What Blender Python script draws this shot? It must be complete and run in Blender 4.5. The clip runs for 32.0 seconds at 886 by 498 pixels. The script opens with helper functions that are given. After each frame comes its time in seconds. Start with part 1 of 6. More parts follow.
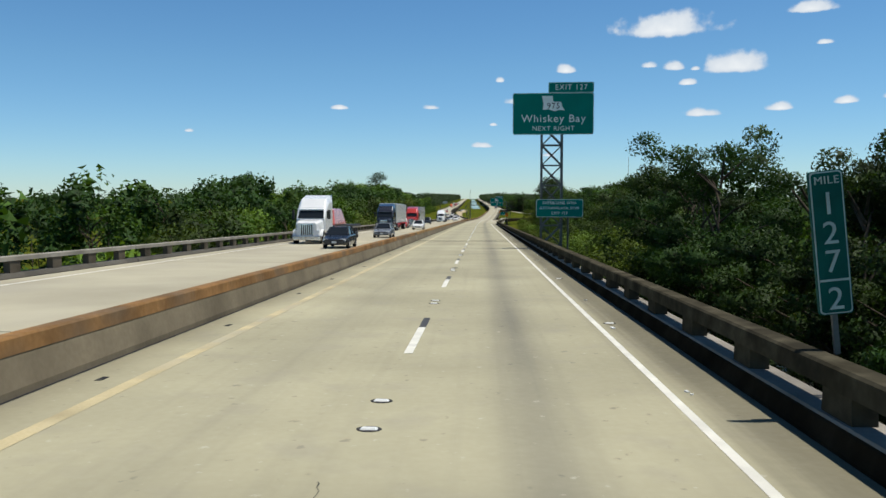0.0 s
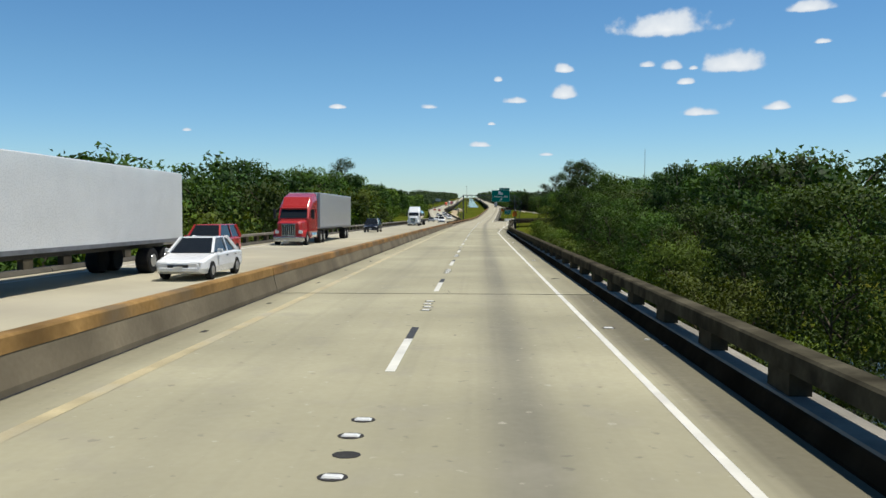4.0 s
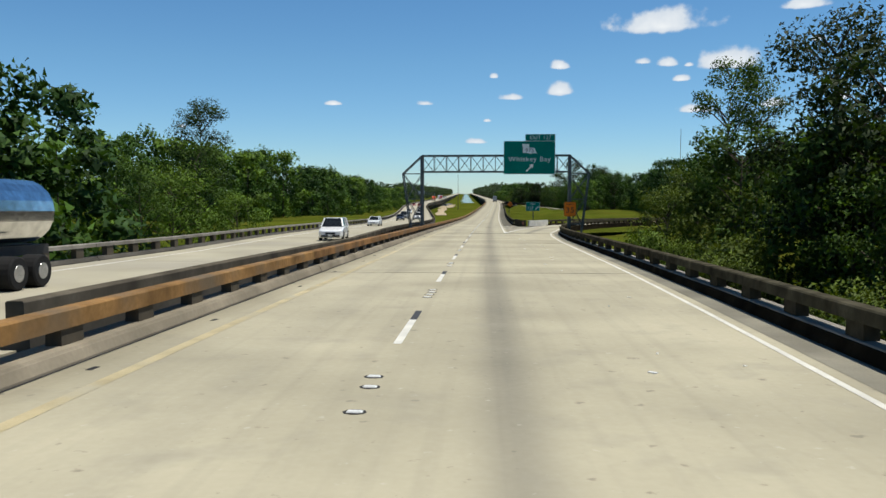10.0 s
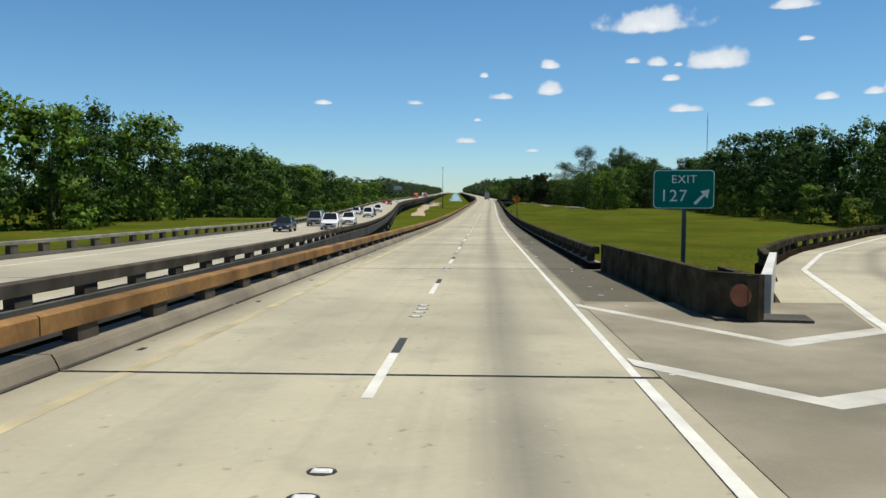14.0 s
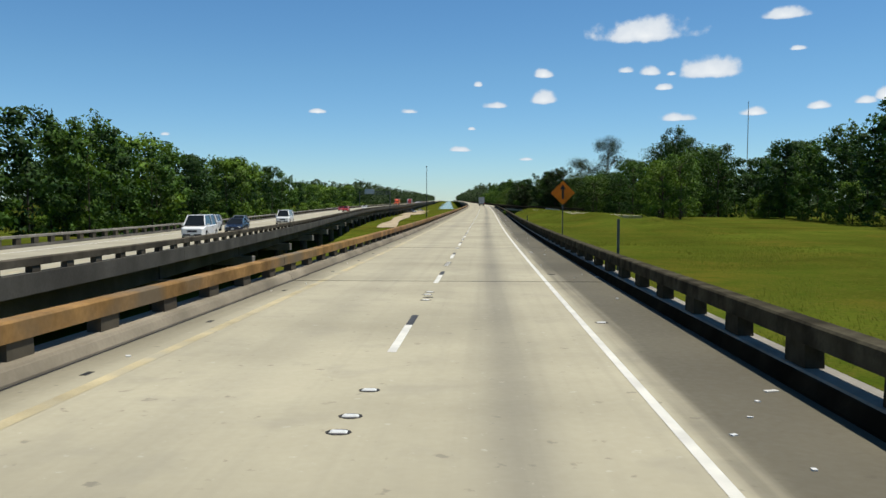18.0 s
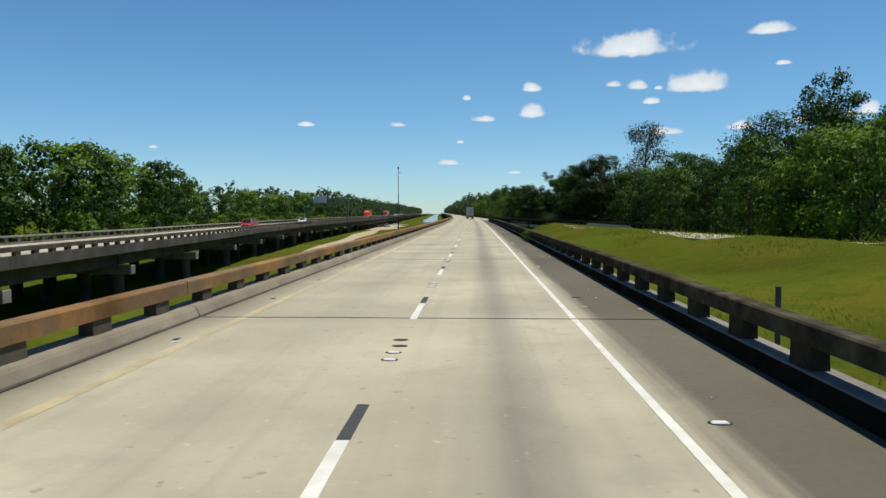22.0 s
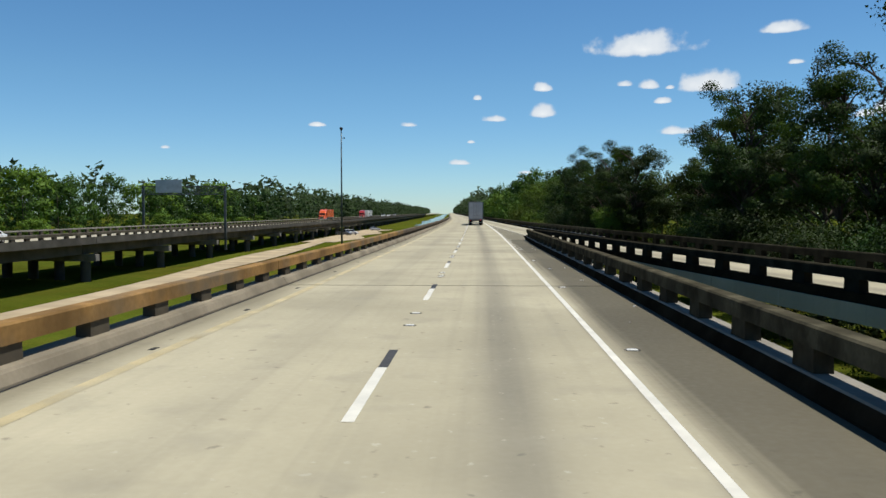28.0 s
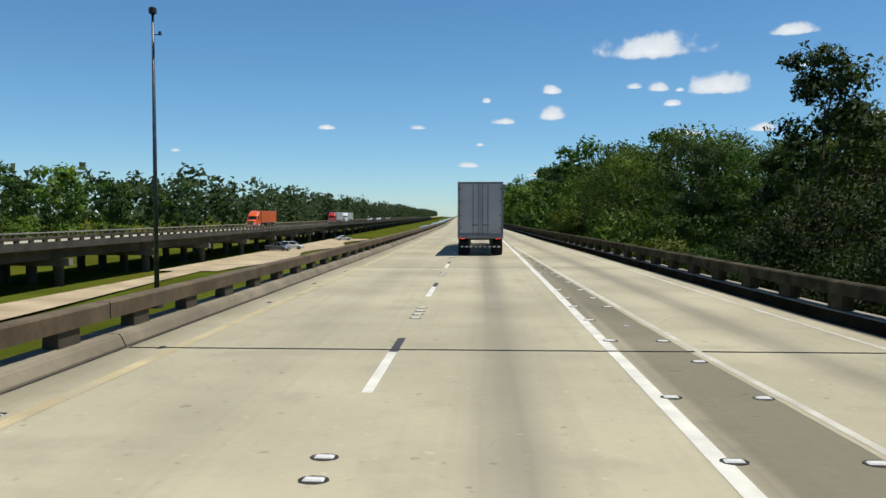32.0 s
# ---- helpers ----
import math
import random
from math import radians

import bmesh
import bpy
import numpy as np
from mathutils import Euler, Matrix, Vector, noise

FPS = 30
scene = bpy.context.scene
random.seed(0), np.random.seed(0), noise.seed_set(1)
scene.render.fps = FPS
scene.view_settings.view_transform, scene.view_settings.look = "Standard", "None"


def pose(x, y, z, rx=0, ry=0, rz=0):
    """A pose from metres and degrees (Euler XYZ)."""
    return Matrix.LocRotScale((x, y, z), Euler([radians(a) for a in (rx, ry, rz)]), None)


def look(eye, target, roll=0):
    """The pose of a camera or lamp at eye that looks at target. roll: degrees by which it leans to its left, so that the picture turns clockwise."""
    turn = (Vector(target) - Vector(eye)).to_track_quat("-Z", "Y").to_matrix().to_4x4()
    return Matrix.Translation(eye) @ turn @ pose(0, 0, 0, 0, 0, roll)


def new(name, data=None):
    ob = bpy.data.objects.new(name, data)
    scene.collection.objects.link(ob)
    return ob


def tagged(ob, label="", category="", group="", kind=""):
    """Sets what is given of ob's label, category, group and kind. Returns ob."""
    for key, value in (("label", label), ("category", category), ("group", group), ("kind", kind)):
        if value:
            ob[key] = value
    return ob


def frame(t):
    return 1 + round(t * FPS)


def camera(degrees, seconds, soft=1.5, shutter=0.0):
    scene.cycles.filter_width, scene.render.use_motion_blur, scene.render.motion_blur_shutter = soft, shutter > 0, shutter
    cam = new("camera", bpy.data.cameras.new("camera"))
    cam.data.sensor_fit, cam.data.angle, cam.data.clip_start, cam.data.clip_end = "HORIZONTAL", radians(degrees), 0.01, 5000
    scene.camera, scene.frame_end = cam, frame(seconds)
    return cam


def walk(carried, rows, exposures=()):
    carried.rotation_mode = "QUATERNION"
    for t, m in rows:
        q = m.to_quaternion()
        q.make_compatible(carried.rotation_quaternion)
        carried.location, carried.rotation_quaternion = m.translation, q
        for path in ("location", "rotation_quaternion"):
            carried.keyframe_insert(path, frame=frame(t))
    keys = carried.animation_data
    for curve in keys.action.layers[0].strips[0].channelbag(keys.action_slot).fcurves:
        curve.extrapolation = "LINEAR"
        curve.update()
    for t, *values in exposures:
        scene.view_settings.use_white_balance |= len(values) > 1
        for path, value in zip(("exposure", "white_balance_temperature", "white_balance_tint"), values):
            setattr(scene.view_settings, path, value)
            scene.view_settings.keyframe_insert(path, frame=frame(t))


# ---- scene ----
# Seconds, metres along the road, metres right of the lane line, yaw, pitch.
WALK = [
    (0, -0.04, 1.23, 4.86, -3.89), (0.5, 12.51, 1.22, 4.83, -3.89), (1, 23.89, 1.19, 4.75, -3.93), (1.5, 36.47, 1.185, 4.76, -4.09), (2, 50.25, 1.24, 4.72, -4.05),
    (2.5, 62.65, 1.24, 4.73, -4.09), (3, 75.12, 1.28, 4.74, -3.97), (3.5, 86.67, 1.303, 4.7, -3.93), (5.5, 139.54, 1.367, 4.93, -3.97), (6, 152.3, 1.37, 4.98, -3.97),
    (6.5, 165.1, 1.38, 5.02, -4.14), (7, 179, 1.4, 4.95, -4.14), (7.5, 192.45, 1.435, 4.83, -4.09), (8, 205.03, 1.46, 4.72, -4.22), (8.5, 217.42, 1.455, 4.68, -4.05),
    (9, 229.6, 1.47, 4.57, -4.22), (9.5, 243.12, 1.495, 4.49, -3.97), (10, 255.41, 1.5, 4.42, -4.18), (10.5, 269.02, 1.56, 4.3, -3.93), (11, 281.41, 1.57, 4.27, -4.26),
    (11.5, 293.69, 1.575, 4.4, -4.14), (12, 307.19, 1.54, 4.44, -4.34), (12.5, 319.49, 1.46, 4.29, -3.97), (13, 333.17, 1.43, 4.13, -4.46), (13.5, 345.16, 1.44, 3.97, -4.05),
    (14, 356.98, 1.41, 3.73, -4.22), (14.5, 369.57, 1.407, 3.58, -4.3), (16.5, 415.76, 1.453, 3.36, -3.97), (17, 428.33, 1.48, 3.36, -3.69), (17.5, 439.81, 1.495, 3.37, -3.69),
    (18, 451.24, 1.48, 3.3, -3.6), (18.5, 463.95, 1.485, 3.26, -3.28), (19, 474.21, 1.46, 3.23, -3.52), (19.5, 487.19, 1.425, 3.27, -3.11), (20, 498.56, 1.39, 3.2, -3.28),
    (20.5, 510.06, 1.41, 3.12, -2.87), (21, 521.6, 1.39, 2.92, -2.99), (21.5, 531.98, 1.345, 2.69, -2.7), (22, 544.53, 1.35, 2.49, -2.66), (22.5, 556.05, 1.415, 2.37, -2.75),
    (23, 568.43, 1.41, 2.38, -2.38), (23.5, 579.58, 1.35, 2.38, -2.62), (24, 590.63, 1.45, 2.39, -2.54), (24.5, 603.59, 1.49, 2.36, -2.58), (26.5, 649.96, 1.54, 2.79, -2.5),
    (27, 663.38, 1.57, 3, -2.5), (27.5, 675.03, 1.57, 3.21, -2.54), (28, 687.07, 1.49, 3.26, -2.66), (28.5, 697.99, 1.41, 3.31, -2.54), (29, 709.8, 1.39, 3.31, -2.7),
    (29.5, 722.92, 1.37, 3.32, -2.3), (30, 735.12, 1.4, 3.33, -2.5), (30.5, 746.88, 1.415, 3.33, -2.54), (31, 757.72, 1.48, 3.38, -2.3), (31.5, 769.85, 1.48, 3.51, -2.54),
    (32, 783.01, 1.49, 3.92, -2.46),
]


def lerp(v, table):
    """Smooth value from a table of (position, value)."""
    if v <= table[0][0]:
        return table[0][1]
    for (a, p), (b, q) in zip(table, table[1:]):
        if v <= b:
            return p + (q - p) * (v - a) / (b - a)
    return table[-1][1]


# ---- the road's line: heading (degrees right of +y) and fall, integrated once ----
HEADING = [(-200, -2.0), (152, -2.05), (230, -1.65), (332, -1.1), (428, -0.55), (498, -0.35), (568, -0.1), (686, -0.35), (782, -1.1), (1000, -2.8)]
FALL = [(-200, 0.0251), (356, 0.0251), (428, 0.0208), (475, 0.0115), (521, 0.0043), (556, 0.0)]
S_MIN, S_MAX = -120, 4200
_xs, _zs = [], []
_x = 0.0
for _s in range(S_MIN, S_MAX + 1):
    _xs.append(_x)
    _x += math.tan(radians(lerp(_s + 0.5, HEADING)))
_z = 0.0
for _s in range(S_MAX, S_MIN - 1, -1):
    _zs.append(_z)
    _z += lerp(_s - 0.5, FALL)
_zs.reverse()


def along(values, s):
    i = min(max(s - S_MIN, 0), len(values) - 1.001)
    k = int(i)
    return values[k] + (values[k + 1] - values[k]) * (i - k)


def road_x(s):
    return along(_xs, s)


def road_z(s):
    return along(_zs, s)


def P(x, s, h=0.0):
    """A point x metres right of the lane line, s metres along, h above the road."""
    return Vector((road_x(s) + x, s - x * (road_x(s + 1) - road_x(s - 1)) / 2, road_z(s) + h))


cam = camera(58.6, 32.0, 1.5, 0.0)
walk(cam, [(t, Matrix.Translation(P(x, s, 2.32)) @ pose(0, 0, 0, 90 + pitch, 0, yaw)) for t, s, x, yaw, pitch in WALK], [(0, 0.0), (32, 0.0)])

# ---- sky and sun ----
SUN_WAY = Vector((0.31, 0.065, 1.0)).normalized()
world = bpy.data.worlds.new("sky")
scene.world = world
world.use_nodes = True
wn, wl = world.node_tree.nodes, world.node_tree.links
wn.clear()
sky = wn.new("ShaderNodeTexSky")
sky.sky_type, sky.sun_disc = "NISHITA", False
sky.sun_elevation = math.asin(SUN_WAY.z)
sky.sun_rotation = math.atan2(SUN_WAY.x, SUN_WAY.y)
sky.air_density, sky.dust_density, sky.ozone_density = 0.9, 0.0, 5.0
sun = new("sun", bpy.data.lights.new("sun", "SUN"))
sun.data.energy, sun.data.angle, sun.data.color = 5.0, radians(0.53), (1.0, 0.96, 0.88)
sun.matrix_world = look(SUN_WAY * 100, (0, 0, 0))
tagged(sun, "high midday sun", "sun", kind="structure")

# Small fair-weather clouds: azimuth right of +y, elevation, width and height in degrees.
CLOUDS = [(10.86, 11.84, 8.12, 2.67), (19.71, 12.2, 3.16, 1.28), (20.62, 9.88, 1.35, 0.53), (15.3, 9.05, 5.05, 2.13), (11.28, 8.97, 1.8, 1.17), (9.56, 9.0, 1.35, 0.64), (12.65, 8.65, 0.9, 0.48), (12.14, 7.77, 1.53, 0.64), (3.87, 8.92, 1.62, 0.85), (-0.76, 8.24, 0.81, 0.59), (3.96, 7.32, 2.8, 1.39), (0.54, 6.81, 2.44, 0.85), (13.11, 5.75, 3.25, 0.96), (18.12, 5.91, 1.99, 0.75), (21.99, 6.18, 1.62, 0.75), (24.58, 6.36, 1.62, 0.75), (25.73, 6.78, 1.35, 1.28), (-5.67, 6.38, 1.62, 0.64), (-12.18, 6.27, 1.35, 0.43), (-1.28, 5.11, 0.72, 0.37), (-2.01, 3.66, 1.99, 0.59), (-22.58, 4.48, 0.9, 0.37), (2.79, 2.92, 1.35, 0.37)]


def wmath(op, a, b=None, c=None):
    n = wn.new("ShaderNodeMath")
    n.operation = op
    for i, v in enumerate((a, b, c)):
        if v is None:
            continue
        if isinstance(v, (int, float)):
            n.inputs[i].default_value = v
        else:
            wl.new(v, n.inputs[i])
    return n.outputs[0]


coord = wn.new("ShaderNodeTexCoord")
split = wn.new("ShaderNodeSeparateXYZ")
wl.new(coord.outputs["Generated"], split.inputs[0])
azim = wmath("MULTIPLY", wmath("ARCTAN2", split.outputs[0], split.outputs[1]), 57.29578)
elev = wmath("MULTIPLY", wmath("ARCSINE", split.outputs[2]), 57.29578)
puff = wn.new("ShaderNodeTexNoise")
puff.inputs["Scale"].default_value, puff.inputs["Detail"].default_value, puff.inputs["Roughness"].default_value = 42, 5, 0.5
wl.new(coord.outputs["Generated"], puff.inputs["Vector"])
both = wn.new("ShaderNodeCombineXYZ")
wl.new(azim, both.inputs[0]), wl.new(elev, both.inputs[1])
near = None
for a, e, w, h in CLOUDS:
    off = wn.new("ShaderNodeVectorMath")
    off.operation = "SUBTRACT"
    wl.new(both.outputs[0], off.inputs[0])
    off.inputs[1].default_value = (a, e - 0.25 * h, 0)
    sc = wn.new("ShaderNodeVectorMath")
    sc.operation = "MULTIPLY"
    wl.new(off.outputs[0], sc.inputs[0])
    sc.inputs[1].default_value = (2 / w, 2 / h, 0)
    ab = wn.new("ShaderNodeSeparateXYZ")
    wl.new(sc.outputs[0], ab.inputs[0])
    # flat base: distance below the middle counts double
    below = wmath("MAXIMUM", wmath("MULTIPLY", ab.outputs[1], -2.6), wmath("MULTIPLY", ab.outputs[1], 0.8))
    d = wmath("SQRT", wmath("ADD", wmath("MULTIPLY", ab.outputs[0], ab.outputs[0]), wmath("MULTIPLY", below, below)))
    near = d if near is None else wmath("MINIMUM", near, d)
body = wmath("ADD", wmath("SUBTRACT", 1.0, near), wmath("MULTIPLY", wmath("SUBTRACT", puff.outputs["Fac"], 0.5), 1.35))
cover = wn.new("ShaderNodeMapRange")
cover.interpolation_type = "SMOOTHSTEP"
wl.new(body, cover.inputs[0])
cover.inputs[1].default_value, cover.inputs[2].default_value = 0.08, 0.5
tone = wn.new("ShaderNodeMapRange")
wl.new(body, tone.inputs[0])
tone.inputs[1].default_value, tone.inputs[2].default_value = 0.1, 1.3
tint = wn.new("ShaderNodeMix")
tint.data_type = "RGBA"
wl.new(tone.outputs[0], tint.inputs["Factor"])
tint.inputs["A"].default_value, tint.inputs["B"].default_value = (0.60, 0.69, 0.80, 1), (0.96, 0.99, 1.0, 1)
haze = wn.new("ShaderNodeBackground")
haze.inputs["Strength"].default_value = 0.11
hue = wn.new("ShaderNodeHueSaturation")
hue.inputs["Saturation"].default_value, hue.inputs["Value"].default_value = 1.12, 1.0
wl.new(sky.outputs[0], hue.inputs["Color"])
cool = wn.new("ShaderNodeMix")
cool.data_type, cool.blend_type = "RGBA", "MULTIPLY"
cool.inputs["Factor"].default_value = 1.0
wl.new(hue.outputs[0], cool.inputs["A"])
low_sky = wn.new("ShaderNodeMapRange")
wl.new(elev, low_sky.inputs[0])
low_sky.inputs[1].default_value, low_sky.inputs[2].default_value = 0.0, 9.0
air = wn.new("ShaderNodeMix")
air.data_type = "RGBA"
wl.new(low_sky.outputs[0], air.inputs["Factor"])
air.inputs["A"].default_value, air.inputs["B"].default_value = (0.68, 0.88, 1.06, 1), (0.82, 0.99, 1.0, 1)
wl.new(air.outputs["Result"], cool.inputs["B"])
zenith = wn.new("ShaderNodeMapRange")
zenith.interpolation_type = "SMOOTHSTEP"
wl.new(elev, zenith.inputs[0])
zenith.inputs[1].default_value, zenith.inputs[2].default_value, zenith.inputs[3].default_value, zenith.inputs[4].default_value = 16.0, 75.0, 1.0, 0.5
deep = wn.new("ShaderNodeHueSaturation")
wl.new(cool.outputs["Result"], deep.inputs["Color"]), wl.new(zenith.outputs[0], deep.inputs["Value"])
wl.new(deep.outputs[0], haze.inputs["Color"])
white = wn.new("ShaderNodeBackground")
white.inputs["Strength"].default_value = 0.95
wl.new(tint.outputs["Result"], white.inputs["Color"])
mixed = wn.new("ShaderNodeMixShader")
wl.new(cover.outputs[0], mixed.inputs[0])
wl.new(haze.outputs[0], mixed.inputs[1]), wl.new(white.outputs[0], mixed.inputs[2])
wout = wn.new("ShaderNodeOutputWorld")
wl.new(mixed.outputs[0], wout.inputs["Surface"])

# ---- materials ----


def material(name, base, rough=0.8, metal=0.0, var=0.15, scale=3.0, fine=40.0, bump=0.0, tint=None, obj=0.0, spread=0.0, stain=None, stain_scale=0.6, stain_amount=0.5, stretch=None, coat=0.0):
    m = bpy.data.materials.new(name)
    m.use_nodes = True
    n, l = m.node_tree.nodes, m.node_tree.links
    p = n["Principled BSDF"]
    p.inputs["Roughness"].default_value, p.inputs["Metallic"].default_value = rough, metal
    if rough > 0.75:
        p.inputs["Specular IOR Level"].default_value = 0.15
    if coat:
        p.inputs["Coat Weight"].default_value = coat
        p.inputs["Coat Roughness"].default_value = 0.06
    tc = n.new("ShaderNodeTexCoord")
    src = tc.outputs["Object"]
    if stretch:
        mp = n.new("ShaderNodeMapping")
        mp.inputs["Scale"].default_value = stretch
        l.new(src, mp.inputs["Vector"])
        src = mp.outputs[0]

    def nz(s, d=4):
        q = n.new("ShaderNodeTexNoise")
        q.inputs["Scale"].default_value, q.inputs["Detail"].default_value = s, d
        l.new(src, q.inputs["Vector"])
        return q.outputs["Fac"]

    def mix(kind, f, a, b):
        q = n.new("ShaderNodeMix")
        q.data_type, q.blend_type = "RGBA", kind
        for sock, v in ((q.inputs["Factor"], f), (q.inputs["A"], a), (q.inputs["B"], b)):
            if isinstance(v, (int, float)):
                sock.default_value = v
            elif isinstance(v, tuple):
                sock.default_value = v if len(v) == 4 else (*v, 1)
            else:
                l.new(v, sock)
        return q.outputs["Result"]

    def rng(v, a, b, lo=0.3, hi=0.7):
        q = n.new("ShaderNodeMapRange")
        l.new(v, q.inputs[0])
        q.inputs[1].default_value, q.inputs[2].default_value, q.inputs[3].default_value, q.inputs[4].default_value = lo, hi, a, b
        return q.outputs[0]

    col = (*base, 1)
    big, small = nz(scale), nz(fine, 6)
    dark = tuple(c * (1 - 1.6 * var) for c in base)
    light = tuple(min(1, c * (1 + var)) for c in base)
    c1 = mix("MIX", rng(big, 0, 1), dark, light)
    c2 = mix("MIX", rng(small, 0, var), c1, tint if tint else dark)
    if stain:
        c2 = mix("MIX", rng(nz(stain_scale, 5), 0, stain_amount, 0.48, 0.68), c2, stain)
    if obj or spread:
        h = n.new("ShaderNodeHueSaturation")
        l.new(c2, h.inputs["Color"])
        if obj:
            info = n.new("ShaderNodeObjectInfo")
            l.new(rng(info.outputs["Random"], 1 - obj, 1 + obj, 0, 1), h.inputs["Value"])
            l.new(rng(info.outputs["Random"], 0.5 - obj * 0.06, 0.5 + obj * 0.05, 0, 1), h.inputs["Hue"])
        if spread:
            geo = n.new("ShaderNodeNewGeometry")
            v = rng(geo.outputs["Random Per Island"], 1 - spread, 1 + spread, 0, 1)
            h2 = n.new("ShaderNodeHueSaturation")
            l.new(h.outputs[0], h2.inputs["Color"]), l.new(v, h2.inputs["Value"])
            h = h2
        c2 = h.outputs[0]
    l.new(c2, p.inputs["Base Color"])
    if bump:
        b = n.new("ShaderNodeBump")
        b.inputs["Strength"].default_value, b.inputs["Distance"].default_value = bump, 0.01
        l.new(small, b.inputs["Height"]), l.new(b.outputs[0], p.inputs["Normal"])
    r = rng(small, max(0.02, rough - 0.12), min(1, rough + 0.1))
    l.new(r, p.inputs["Roughness"])
    return m


def leaf_material(name, base, spread=0.4, obj=0.36):
    m = material(name, base, 0.7, 0, 0.2, 0.25, 3.0, obj=obj, spread=spread)
    n, l = m.node_tree.nodes, m.node_tree.links
    p = n["Principled BSDF"]
    t = n.new("ShaderNodeBsdfTranslucent")
    src = p.inputs["Base Color"].links[0].from_socket
    warm = n.new("ShaderNodeMix")
    warm.data_type, warm.blend_type = "RGBA", "MULTIPLY"
    warm.inputs["Factor"].default_value = 1.0
    l.new(src, warm.inputs["A"])
    warm.inputs["B"].default_value = (1.3, 1.25, 0.5, 1)
    l.new(warm.outputs["Result"], t.inputs["Color"])
    mx = n.new("ShaderNodeMixShader")
    p.inputs["Specular IOR Level"].default_value = 0.2
    mx.inputs[0].default_value = 0.24
    l.new(p.outputs[0], mx.inputs[1]), l.new(t.outputs[0], mx.inputs[2])
    l.new(mx.outputs[0], n["Material Output"].inputs["Surface"])
    return m


def glow_material(name, colour, strength):
    m = bpy.data.materials.new(name)
    m.use_nodes = True
    p = m.node_tree.nodes["Principled BSDF"]
    p.inputs["Base Color"].default_value = (*colour, 1)
    p.inputs["Emission Color"].default_value = (*colour, 1)
    p.inputs["Emission Strength"].default_value = strength
    p.inputs["Roughness"].default_value = 0.3
    return m


def deck_material(name="deck_concrete", dirty=1.0, base=(0.41, 0.373, 0.262), shade_gutters=True):
    """Light worn concrete with a dark oil track down the middle of each lane and fine transverse tining."""
    m = material(name, base, 0.85, 0, 0.13, 0.22, 9, 0.25, stain=tuple(c * 0.77 for c in base), stain_scale=0.12, stain_amount=0.6)
    n, l = m.node_tree.nodes, m.node_tree.links
    p = n["Principled BSDF"]
    src = p.inputs["Base Color"].links[0].from_socket
    uv = n.new("ShaderNodeUVMap")
    sp = n.new("ShaderNodeSeparateXYZ")
    l.new(uv.outputs[0], sp.inputs[0])

    def mt(op, a, b=None):
        q = n.new("ShaderNodeMath")
        q.operation = op
        for i, v in enumerate((a, b)):
            if v is None:
                continue
            if isinstance(v, (int, float)):
                q.inputs[i].default_value = v
            else:
                l.new(v, q.inputs[i])
        return q.outputs[0]

    def track(x, w):
        d = mt("DIVIDE", mt("SUBTRACT", sp.outputs[0], x), w)
        return mt("POWER", 2.718, mt("MULTIPLY", mt("MULTIPLY", d, d), -1.0))

    wob = n.new("ShaderNodeTexNoise")
    wob.inputs["Scale"].default_value, wob.inputs["Detail"].default_value = 0.09, 5
    co = n.new("ShaderNodeTexCoord")
    l.new(co.outputs["Object"], wob.inputs["Vector"])
    streak = n.new("ShaderNodeTexNoise")
    streak.inputs["Scale"].default_value, streak.inputs["Detail"].default_value = 1.0, 6
    mp = n.new("ShaderNodeMapping")
    mp.inputs["Scale"].default_value = (3.5, 0.05, 1)
    l.new(uv.outputs[0], mp.inputs["Vector"]), l.new(mp.outputs[0], streak.inputs["Vector"])
    oil = mt("MULTIPLY", mt("ADD", track(1.85, 0.42), mt("MULTIPLY", track(-1.85, 0.5), 0.30)), mt("ADD", mt("MULTIPLY", wob.outputs["Fac"], 0.9), 0.25))
    edge = n.new("ShaderNodeMapRange")
    edge.interpolation_type = "SMOOTHSTEP"
    l.new(mt("ADD", sp.outputs[0], mt("MULTIPLY", mt("SUBTRACT", streak.outputs["Fac"], 0.5), 0.9)), edge.inputs[0])
    edge.inputs[1].default_value, edge.inputs[2].default_value = 3.5, 4.25
    grime_shade = mt("MULTIPLY", mt("MULTIPLY", edge.outputs[0], dirty), mt("ADD", mt("MULTIPLY", wob.outputs["Fac"], 0.4), 0.66))
    # Band by the parapet foot: dirt with the parapet's shadow painted in.
    gutter_shade = n.new("ShaderNodeMapRange")
    gutter_shade.interpolation_type = "SMOOTHSTEP"
    l.new(mt("ADD", sp.outputs[0], mt("MULTIPLY", mt("SUBTRACT", streak.outputs["Fac"], 0.5), 0.8)), gutter_shade.inputs[0])
    gutter_shade.inputs[1].default_value, gutter_shade.inputs[2].default_value = 4.3, 5.15
    grime_shade = mt("MAXIMUM", grime_shade, mt("MULTIPLY", gutter_shade.outputs[0], 0.8 if dirty and shade_gutters else 0.0))
    left = n.new("ShaderNodeMapRange")
    left.interpolation_type = "SMOOTHSTEP"
    l.new(mt("ADD", sp.outputs[0], mt("MULTIPLY", mt("SUBTRACT", streak.outputs["Fac"], 0.5), 0.7)), left.inputs[0])
    left.inputs[1].default_value, left.inputs[2].default_value, left.inputs[3].default_value, left.inputs[4].default_value = -4.9, -3.6, 0.62, 0.0
    grime_shade = mt("MAXIMUM", grime_shade, mt("MULTIPLY", left.outputs[0], dirty if dirty else 0.6))
    wheel = mt("MULTIPLY", mt("SUBTRACT", streak.outputs["Fac"], 0.5), 0.5)
    amount = mt("ADD", mt("MULTIPLY", oil, 0.62), mt("MAXIMUM", wheel, 0.0))
    mix = n.new("ShaderNodeMix")
    mix.data_type = "RGBA"
